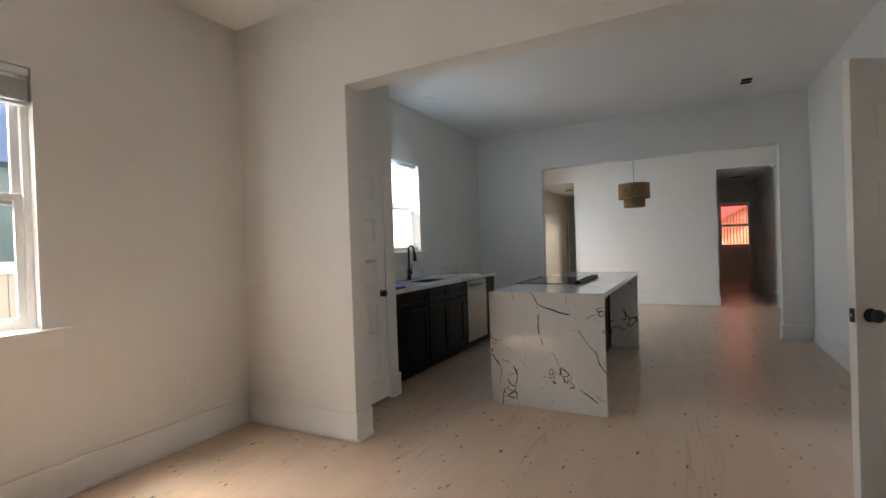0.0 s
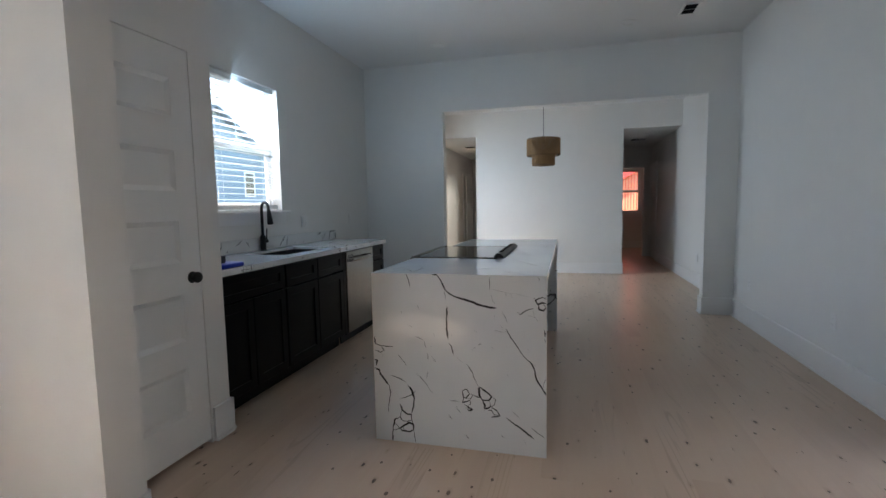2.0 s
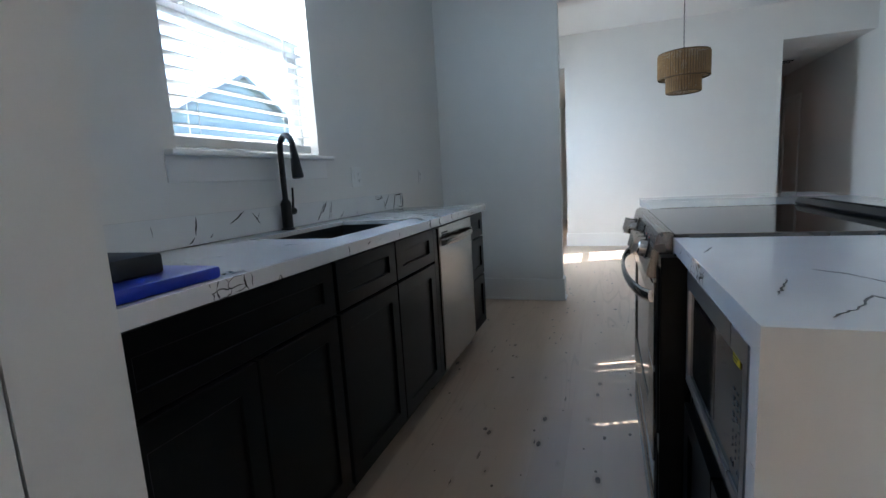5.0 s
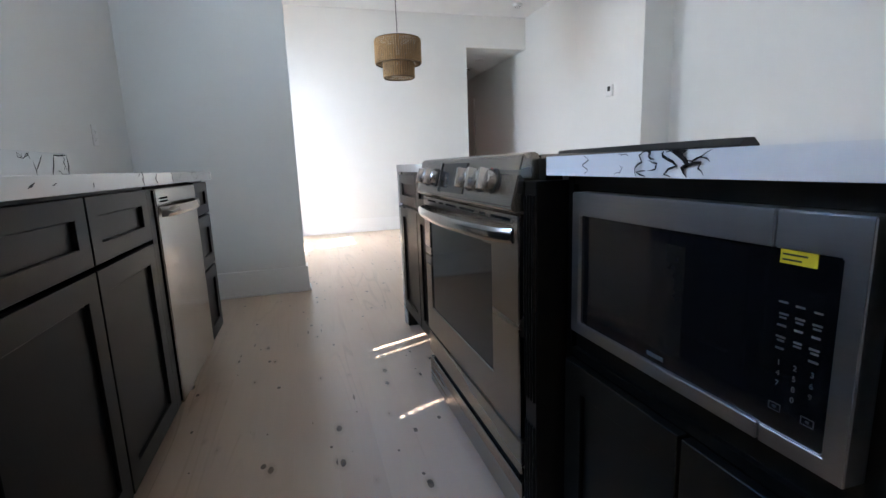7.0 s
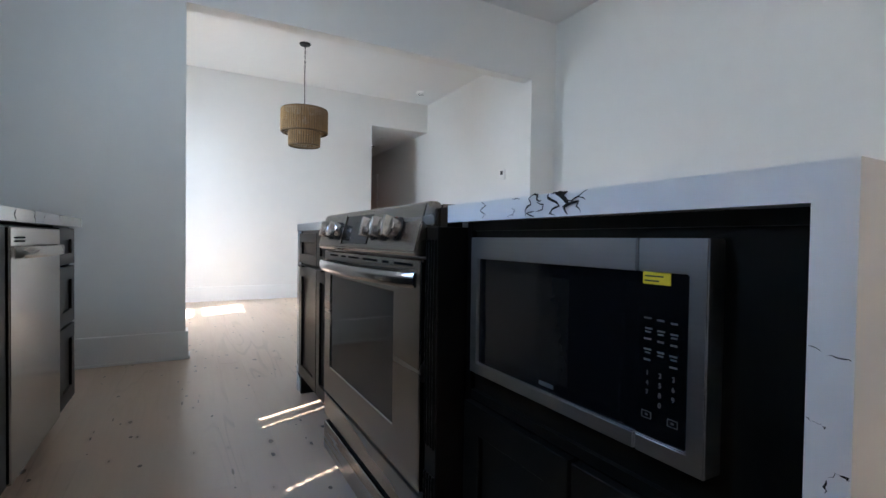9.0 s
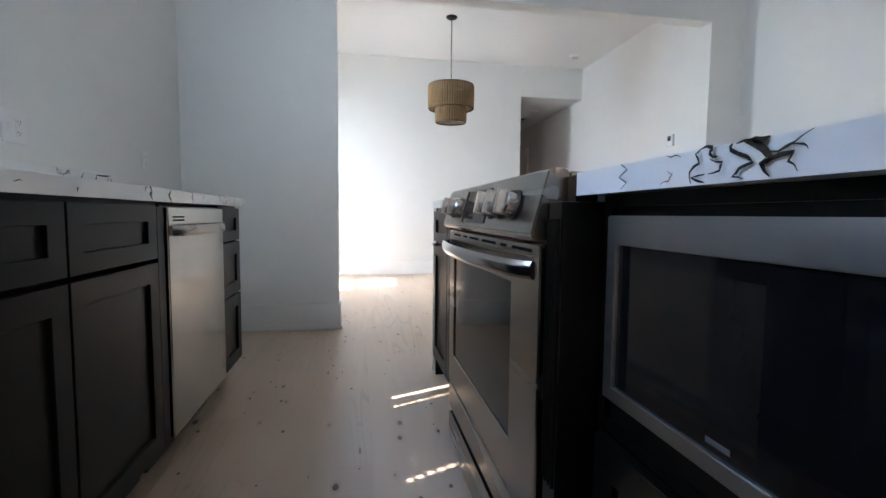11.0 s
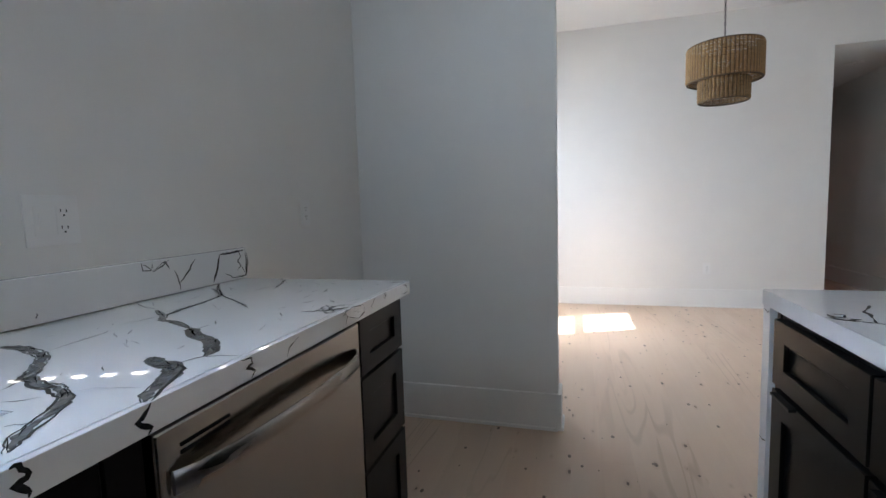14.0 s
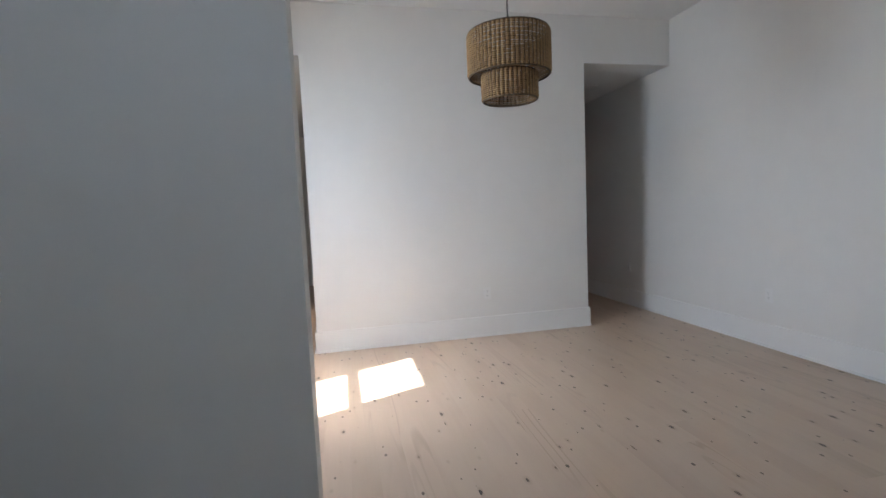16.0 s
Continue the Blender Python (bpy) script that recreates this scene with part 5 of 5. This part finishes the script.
bmesh.ops.bevel(bm, geom=bm.edges[:], offset=0.003, segments=2, affect="EDGES")
panel_ob = part("control_panel", bm, STEEL, rng, "sloping stainless control panel", smooth=True)
_a, _b = Vector((RF - 0.022, 0.812)), Vector((RF + 0.006, 0.922))
_t = (_b - _a).normalized()
_nx = Vector((-_t.y, 0, _t.x))            # out of the sloping face


def on_panel(y, u, out):
    q = _a + (_b - _a) * u
    return Vector((q.x, y, q.y)) + _nx * out


tilt = Vector((0, 0, 1)).rotation_difference(_nx).to_matrix().to_4x4()


def slope_plate(y0, y1, u0, u1, out0, out1):
    t = bmesh.new()
    v = []
    for o in (out0, out1):
        v.append([t.verts.new(on_panel(y, u, o)) for y, u in ((y0, u0), (y1, u0), (y1, u1), (y0, u1))])
    t.faces.new(v[0]), t.faces.new(v[1])
    for i in range(4):
        t.faces.new((v[0][i], v[0][(i + 1) % 4], v[1][(i + 1) % 4], v[1][i]))
    bmesh.ops.recalc_face_normals(t, faces=t.faces[:])
    return t


part("display_edge", slope_plate(4.912, 4.920, 0.10, 0.90, -0.001, 0.006), BRIGHTSTEEL, panel_ob, "bright steel strip beside the display")
disp = part("display", slope_plate(4.68, 4.91, 0.12, 0.88, -0.001, 0.0022), BLACKGLASS, panel_ob, "black glass display")
bm = bmesh.new()
_r = random.Random(3)
for row in range(3):
    for c in range(6):
        y = 4.70 + c * 0.034
        if _r.random() < 0.7:
            merge(bm, slope_plate(y, y + _r.uniform(0.006, 0.014), 0.28 + row * 0.2, 0.30 + row * 0.2, 0.0022, 0.0026))
part("display_marks", bm, GREYMARK, disp, kind="stuff")
for y in (5.065, 4.965, 4.635, 4.555, 4.475):
    bm = bmesh.new()
    lathe(bm, [(0.0, 0.0), (0.0235, 0.0), (0.0225, 0.022), (0.020, 0.0245), (0.0, 0.0245)], on_panel(y, 0.48, 0.001), 28, tilt)
    kn = part("control_knob", bm, CHROME, panel_ob, "chrome control knob", smooth=True)
    t = bmesh.new()
    box(t, -0.0255, 0.0255, -0.0075, 0.0075, 0.004, 0.041, 0.0022)
    bm = bmesh.new()
    merge(bm, t, Matrix.Translation(on_panel(y, 0.48, 0.001)) @ tilt @ Matrix.Rotation(radians(8), 4, "Z"))
    part("grip", bm, CHROME, kn, smooth=True)
    # black disc that draws the knob's shadow on the panel
    shade_disc = lathe(bmesh.new(), [(0.0, 0.0), (0.030, 0.0), (0.0295, 0.003), (0.0, 0.0032)], on_panel(y, 0.48, 0.0005), 28, tilt)
    part("shade_disc", shade_disc, BLACK, kn, "black disc in place of shade under the knob")
    part("mark", slope_plate(y + 0.026, y + 0.034, 0.72, 0.76, 0.0002, 0.0010), REDMARK if y < 4.6 else GREYMARK, panel_ob)
part("cooktop", B(RF + 0.048, -0.945, R0 - 0.004, R1 - 0.002, 0.905, 0.9195, bevel=0.002), BLACKGLASS, rng, "black glass cooktop")
part("cooktop_trim", B(RF + 0.048, -0.96, R0 - 0.009, R0 - 0.004, 0.908, 0.921, bevel=0.001), STEEL, rng)
part("cooktop_trim", B(RF + 0.098, -0.96, R1 - 0.002, R1 + 0.003, 0.908, 0.921, bevel=0.001), STEEL, rng)
bm = bmesh.new()
prism(bm, [(-0.955, 0.9215), (-0.958, 0.928), (-0.945, 0.946), (-0.915, 0.946), (-0.898, 0.930), (-0.896, 0.9165), (-0.92, 0.9165)], R0 - 0.01, R1 + 0.004)
vent_trim = part("rear_vent", bm, BLACK, rng, "raised black vent trim behind the cooktop")
for k in range(20):
    y = R0 + 0.03 + k * 0.0395
    part("vent_slot", B(-0.944, -0.917, y, y + 0.028, 0.9458, 0.9468), STEEL if k % 20 in (0, 19) else SLOT_SHADE, vent_trim)

# ---------------------------------------------------------------- small things of the kitchen
board = thing("plastic_case", (-2.58, 3.69, 0.915), "flat glossy blue plastic case on the worktop", "case")
part("shell", B(-2.72, -2.435, 3.57, 3.805, 0.9155, 0.943, bevel=0.008), BLUE, board, smooth=True)
blk = thing("scrub_pad", (-2.58, 3.68, 0.943), "black block on top of the blue case", "tool")
part("block", B(-2.66, -2.50, 3.62, 3.725, 0.9435, 0.985, bevel=0.006), BLACKPL, blk, smooth=True)


def wall_plate(x, y, z, side, gangs=1, axis="y", kind_="outlet", group="wall outlets"):
    """A white cover plate with its sockets or switches, on a wall face."""
    root = thing("wall_outlet" if kind_ == "outlet" else "light_switch", (x, y, z - 0.057) if axis == "y" else (y, x, z - 0.057),
                 "white %s cover plate on the wall" % ("double" if gangs == 2 else "single"), "outlet" if kind_ == "outlet" else "switch", group)
    w_ = 0.070 if gangs == 1 else 0.116

    def bb(a0, a1, z0, z1, d0, d1, bev=0.0, bm=None):
        lo, hi = sorted((x + side * d0, x + side * d1))
        bm = bm or bmesh.new()
        return box(bm, lo, hi, y + a0, y + a1, z + z0, z + z1, bev) if axis == "y" else box(bm, y + a0, y + a1, lo, hi, z + z0, z + z1, bev)
    part("cover_plate", bb(-w_ / 2, w_ / 2, -0.057, 0.057, 0, 0.005, 0.002), PLASTIC, root)
    for g in range(gangs):
        c = 0 if gangs == 1 else (-0.023, 0.023)[g]
        ins = part("insert", bb(c - 0.0165, c + 0.0165, -0.033, 0.033, 0.005, 0.0065, 0.0005), PLASTIC, root)
        if kind_ == "outlet" and not (gangs == 2 and g == 0):
            bm = bmesh.new()
            for dz in (-0.019, 0.019):
                bb(c - 0.0075, c - 0.0055, dz - 0.001, dz + 0.007, 0.0064, 0.0068, 0, bm)
                bb(c + 0.0055, c + 0.0075, dz - 0.001, dz + 0.006, 0.0064, 0.0068, 0, bm)
                bb(c - 0.002, c + 0.002, dz - 0.010, dz - 0.006, 0.0064, 0.0068, 0, bm)
            part("slots", bm, SLOT_SHADE, ins, kind="stuff")
        else:
            part("rocker", bb(c - 0.008, c + 0.008, -0.018, 0.018, 0.0065, 0.009, 0.001), PLASTIC, ins)
    return root


wall_plate(KX, 5.515, 1.14, 1, 2)
wall_plate(KX, 6.537, 1.135, 1)
wall_plate(YC, -0.60, 0.41, -1, axis="x")
wall_plate(RD, 9.04, 0.42, -1)
wall_plate(RX, 6.63, 0.42, -1)
wall_plate(RX, 5.075, 0.42, -1)
wall_plate(LX, 2.005, 0.44, 1)
wall_plate(RD, 10.9, 0.45, -1)
wall_plate(RD, 7.75, 0.42, -1)

thermo = thing("thermostat", (RD, 8.11, 1.59), "small white wall thermostat with grey screen", "thermostat")
part("case", B(RD - 0.022, RD, 8.055, 8.165, 1.59, 1.71, bevel=0.004), PLASTIC, thermo, smooth=True)
part("screen", B(RD - 0.0228, RD - 0.0221, 8.085, 8.135, 1.645, 1.695), BLACKPL, thermo)

smoke = thing("smoke_detector", (1.0, 9.64, HD - 0.036), "round white ceiling smoke detector", "smoke detector")
part("case", lathe(bmesh.new(), [(0.0, 0.0), (0.045, 0.0), (0.058, 0.006), (0.066, 0.018), (0.068, 0.036), (0.0, 0.036)], (1.0, 9.64, HD - 0.036)), PLASTIC, smoke, smooth=True)
part("sensor_ring", lathe(bmesh.new(), [(0.030, -0.001), (0.034, -0.003), (0.038, -0.001)], (1.0, 9.64, HD - 0.036)), SLOT_SHADE, smoke)


def can_light(x, y, z):
    root = thing("recessed_light", (x, y, z - 0.006), "unlit round recessed ceiling light with white trim", "ceiling light", "recessed ceiling lights")
    part("trim_ring", lathe(bmesh.new(), [(0.052, 0.006), (0.054, -0.001), (0.075, -0.004), (0.084, 0.0), (0.085, 0.006)], (x, y, z - 0.006), 36), PLASTIC, root, smooth=True)
    part("diffuser", lathe(bmesh.new(), [(0.0, 0.003), (0.053, 0.003)], (x, y, z - 0.006), 36), PLASTIC, root)
    return root


for x, y in ((-2.72, 4.85), (-1.885, 6.515), (0.082, 6.46)):
    can_light(x, y, HK)
can_light(0.98, 11.0, HH)


def ceiling_vent(x, y, z, sx, sy, mat_label="dark slatted ceiling vent with white frame"):
    root = thing("ceiling_vent", (x, y, z - 0.012), mat_label, "vent", "ceiling vents")
    bm = bmesh.new()
    f = 0.022
    box(bm, x - sx, x + sx, y - sy, y - sy + f, z - 0.010, z, 0.002)
    box(bm, x - sx, x + sx, y + sy - f, y + sy, z - 0.010, z, 0.002)
    box(bm, x - sx, x - sx + f, y - sy + f, y + sy - f, z - 0.010, z, 0.002)
    box(bm, x + sx - f, x + sx, y - sy + f, y + sy - f, z - 0.010, z, 0.002)
    part("frame", bm, PLASTIC, root)
    part("backing", B(x - sx + f, x + sx - f, y - sy + f, y + sy - f, z - 0.001, z), SLOT_SHADE, root)
    n_ = 8
    for k in range(n_):
        yy = y - sy + f + (k + 0.5) * (2 * sy - 2 * f) / n_
        t = bmesh.new()
        box(t, -sx + f, sx - f, -0.007, 0.007, -0.0006, 0.0006)
        bm = bmesh.new()
        merge(bm, t, Matrix.Translation((x, yy, z - 0.006)) @ Matrix.Rotation(radians(40), 4, "X"))
        part("slat", bm, BLACKPL if k % 4 else PLASTIC, root)
    return root


ceiling_vent(0.587, 6.27, HK, 0.075, 0.14)
ceiling_vent(0.905, 11.75, HH, 0.16, 0.16)
ceiling_vent(-2.585, 11.63, HH, 0.12, 0.12)


# ---------------------------------------------------------------- pendant lamp
PX, PY = -0.855, 8.77
pend = thing("pendant_lamp", (PX, PY, HD), "two-tier woven seagrass drum pendant on a dark chain", "pendant lamp")
part("canopy", lathe(bmesh.new(), [(0.0, 0.0), (0.06, 0.0), (0.062, -0.008), (0.05, -0.022), (0.012, -0.030), (0.0, -0.034)], (PX, PY, HD)), BLACK, pend, smooth=True)


def chain(x, y, z0, z1):
    bm = bmesh.new()
    k = int((z1 - z0) / 0.026)
    for i in range(k):
        z = z0 + (i + 0.5) * (z1 - z0) / k
        pts_ = []
        for j in range(11):
            a = 2 * math.pi * j / 10
            u, v = 0.0065 * math.cos(a), 0.0165 * math.sin(a)
            pts_.append((x + (u if i % 2 else 0), y + (0 if i % 2 else u), z + v))
        tube(bm, pts_, 0.0016, 5)
    return bm


part("chain", chain(PX, PY, 2.275, HD - 0.03), BLACK, pend, "dark metal chain")
part("cord", tube(bmesh.new(), [(PX + 0.004, PY, 2.26), (PX - 0.004, PY + 0.003, 2.6), (PX + 0.004, PY, HD - 0.03)], 0.0022, 6), BLACK, pend)


def woven_drum(x, y, z0, z1, radius, seed):
    """A drum woven of strands that pass in front of and behind upright stakes."""
    stakes = int(2 * math.pi * radius / 0.026)
    stakes += stakes % 2
    pitch = 0.0118
    rows_ = int((z1 - z0) / pitch)
    seg = stakes * 4
    bm = bmesh.new()
    r = random.Random(seed)
    for i in range(rows_):
        z = z0 + (i + 0.5) * pitch
        sgn = 1 if i % 2 else -1
        rings = []
        for j in range(seg):
            a = 2 * math.pi * j / seg
            rr = radius + 0.009 * abs(math.cos(stakes / 2 * a)) ** 0.8 + 0.0012 * sgn + r.uniform(-0.0014, 0.0014)
            dz = r.uniform(-0.0007, 0.0007)
            ca, sa = math.cos(a), math.sin(a)
            rings.append([bm.verts.new((x + (rr + 0.0036 * p) * ca, y + (rr + 0.0036 * p) * sa, z + dz + 0.0052 * q)) for p, q in ((1, 0), (0, 1), (-1, 0), (0, -1))])
        for j in range(seg):
            a_, b_ = rings[j], rings[(j + 1) % seg]
            for k in range(4):
                bm.faces.new((a_[k], a_[(k + 1) % 4], b_[(k + 1) % 4], b_[k]))
    weave = bm
    # stakes pushed outward and coloured dark to draw the shade in the weave's valleys
    sb = bmesh.new()
    for j in range(stakes):
        a = 2 * math.pi * (j + 0.5) / stakes
        cx, cy = x + (radius + 0.0045) * math.cos(a), y + (radius + 0.0045) * math.sin(a)
        tube(sb, [(cx, cy, z0), (cx, cy, z1)], 0.0024, 5)
    rims = []
    for z in (z0, z1):
        b2 = bmesh.new()
        pts_ = [(x + radius * math.cos(2 * math.pi * j / 48), y + radius * math.sin(2 * math.pi * j / 48), z) for j in range(49)]
        tube(b2, pts_, 0.0062, 8)
        rims.append(b2)
    return weave, sb, rims


for nm, z0, z1, rad, sd in (("upper_shade", 2.012, 2.262, 0.244, 1), ("lower_shade", 1.866, 2.02, 0.163, 2)):
    weave, sb, rims = woven_drum(PX, PY, z0, z1, rad, sd)
    sh = part(nm, rims[0], ROPEDARK, pend, "woven seagrass drum on a wire rim", smooth=True)
    part("weave", weave, ROPE, sh, "seagrass strands woven round upright stakes", smooth=True, kind="stuff")
    part("stake_shade_ring", sb, ROPEDARK, sh, kind="stuff")
    part("rim", rims[1], ROPEDARK, sh, smooth=True)
bm = bmesh.new()
for a in (0, 60, 120):
    c, s = math.cos(radians(a)), math.sin(radians(a))
    tube(bm, [(PX - 0.243 * c, PY - 0.243 * s, 2.256), (PX + 0.243 * c, PY + 0.243 * s, 2.256)], 0.003, 6)
part("spider", bm, BLACK, pend)
part("socket", cyl(bmesh.new(), (PX, PY, 2.24), 0.018, 0.018, 0.09, "Z", 16), BLACK, pend)
part("bulb", lathe(bmesh.new(), [(0.0, 0.0), (0.018, 0.004), (0.030, 0.022), (0.030, 0.045), (0.018, 0.075), (0.013, 0.09)], (PX, PY, 2.105)), PLASTIC, pend, smooth=True)


# ---------------------------------------------------------------- outside
structure("ground", B(-400, 400, -400, 400, -0.75, -0.55), GRASS, "flat dry lawn")


def neighbour(name, x0, x1, y0, y1, h, ridge, mat, label):
    """A boarded house whose gable end faces east."""
    root = thing(name, ((x0 + x1) / 2, (y0 + y1) / 2, -0.55), label, "house")
    ym = (y0 + y1) / 2
    body = part("wall", prism(bmesh.new(), [(y0, -0.55), (y1, -0.55), (y1, h), (ym, ridge), (y0, h)], x0, x1, "X"), mat, root)
    for k in range(int((h + 0.5) / 0.2)):
        z = -0.5 + k * 0.2
        part("siding_board", B(x1, x1 + 0.025, y0, y1, z, z + 0.19), mat, body)
    bm = bmesh.new()
    for s_ in (-1, 1):
        e = ym + s_ * ((y1 - y0) / 2 + 0.5)
        ze = h - 0.5 * (ridge - h) / ((y1 - y0) / 2)
        prism(bm, [(ym, ridge + 0.02), (e, ze + 0.02), (e, ze + 0.22), (ym, ridge + 0.24)], x0 - 0.4, x1 + 0.5, "X")
    part("roof", bm, ROOFING, root)
    for wy in (y0 + 2.0, y1 - 3.0):
        frame_ = part("window", ring("y", x1 + 0.02, x1 + 0.06, wy, wy + 1.1, 2.2, 3.9, (0.09,) * 4, 0.004), VINYL, root)
        part("pane", B(x1 + 0.026, x1 + 0.034, wy + 0.09, wy + 1.01, 2.29, 3.81), BLACKGLASS, frame_)
    return root


def board_wall(x0, x1, y0, y1, z0, z1, pitch, mat, name, label, category, axis="x", batten=None, wide=0.045):
    root = thing(name, ((x0 + x1) / 2, (y0 + y1) / 2, z0), label, category)
    part("backing", B(x0, x1, y0, y1, z0, z1), mat, root)
    k, u = 0, (x0 if axis == "x" else y0)
    end = x1 if axis == "x" else y1
    while u < end:
        if axis == "x":
            part("batten", B(u, u + wide, y0 - 0.03, y0, z0, z1), batten or mat, root)
        else:
            part("batten", B(x1, x1 + 0.025, u, u + 0.045, z0, z1), mat, root)
        u += pitch
    return root


board_wall(-6.6, -6.3, -3.0, 4.2, -0.55, 2.4, 0.34, SIDING, "shed", "grey green board and batten shed across the side yard", "shed", "y")
box_thing = thing("utility_box", (-6.2, 1.75, 2.35), "blue grey metal utility box at the top of the shed wall", "utility box")
part("case", B(-6.27, -5.95, 1.25, 2.20, 2.28, 2.98, bevel=0.01), BLUEBOX, box_thing)
neighbour("house", -34.0, -22.0, 20.5, 32.1, 4.7, 7.7, HOUSEWALL, "blue grey boarded house with a grey shingle roof")
board_wall(-1.5, 4.5, 17.3, 17.5, 1.66, 3.2, 0.085, RED, "shed", "ochre boards at the top of the red shed wall", "shed", "x", YELLOWBOARD, 0.058)
shed_roof = thing("shed_roof", (1.5, 17.2, 1.6), "sloping red painted roof edge over the boards", "roof")
part("fascia", prism(bmesh.new(), [(-1.5, 0.45), (4.5, 3.95), (4.5, 4.5), (-1.5, 4.5)], 17.12, 17.2, "Y"), RED, shed_roof)
board_wall(-1.5, 4.5, 17.3, 17.5, -0.55, 1.655, 0.085, RED, "shed", "sunlit red wall with ochre boards behind the hallway window", "shed", "x", YELLOWBOARD, 0.046)
fence = thing("fence", (-7.5, 6, -0.55), "weathered board fence across the yard", "fence")
for k in range(60):
    y = 3.6 + k * 0.145
    part("board", B(-8.0, -7.975, y, y + 0.135, -0.5, 1.15 + 0.01 * math.sin(k * 1.7)), FENCE, fence)
part("rail", B(-7.97, -7.93, 3.6, 12.3, 0.9, 1.0), FENCE, fence)
side_fence = thing("fence", (-5.2, 1.5, -0.55), "pale grey board fence along the side yard", "fence")
for k in range(26):
    part("board", B(-5.22, -5.20, -0.5 + k * 0.145, -0.5 + k * 0.145 + 0.137, -0.5, 1.24), FENCE, side_fence)
part("rail", B(-5.20, -5.16, -0.5, 3.25, 1.20, 1.30), PLASTIC, side_fence, "white top rail")


# ---------------------------------------------------------------- floor boards
floor = tagged(new("floor"), "wide bleached pine floorboards with dark knots", kind="structure")
_r = random.Random(11)
BW = 0.133
shapes = {}
x = -3.27
while x < 2.85:
    y = -2.62 - _r.uniform(0, 2.0)
    closet = x > 1.55
    if closet:
        y = 2.70
    while y < (2.71 if closet else 15.6):
        ln = 1.6 if closet else _r.choice((2.4, 3.0, 3.6, 4.2))
        y2 = y + ln
        if ln not in shapes:
            bm = box(bmesh.new(), 0, BW - 0.0001, 0, ln - 0.0001, -0.02, 0.0)
            me = bpy.data.meshes.new("board")
            bm.to_mesh(me)
            bm.free()
            me.materials.append(WOOD)
            shapes[ln] = me
        ob = new("board", shapes[ln])
        ob.parent = floor
        ob.location = (x, y, _r.uniform(-0.00025, 0.0))
        y = y2
    x += BW
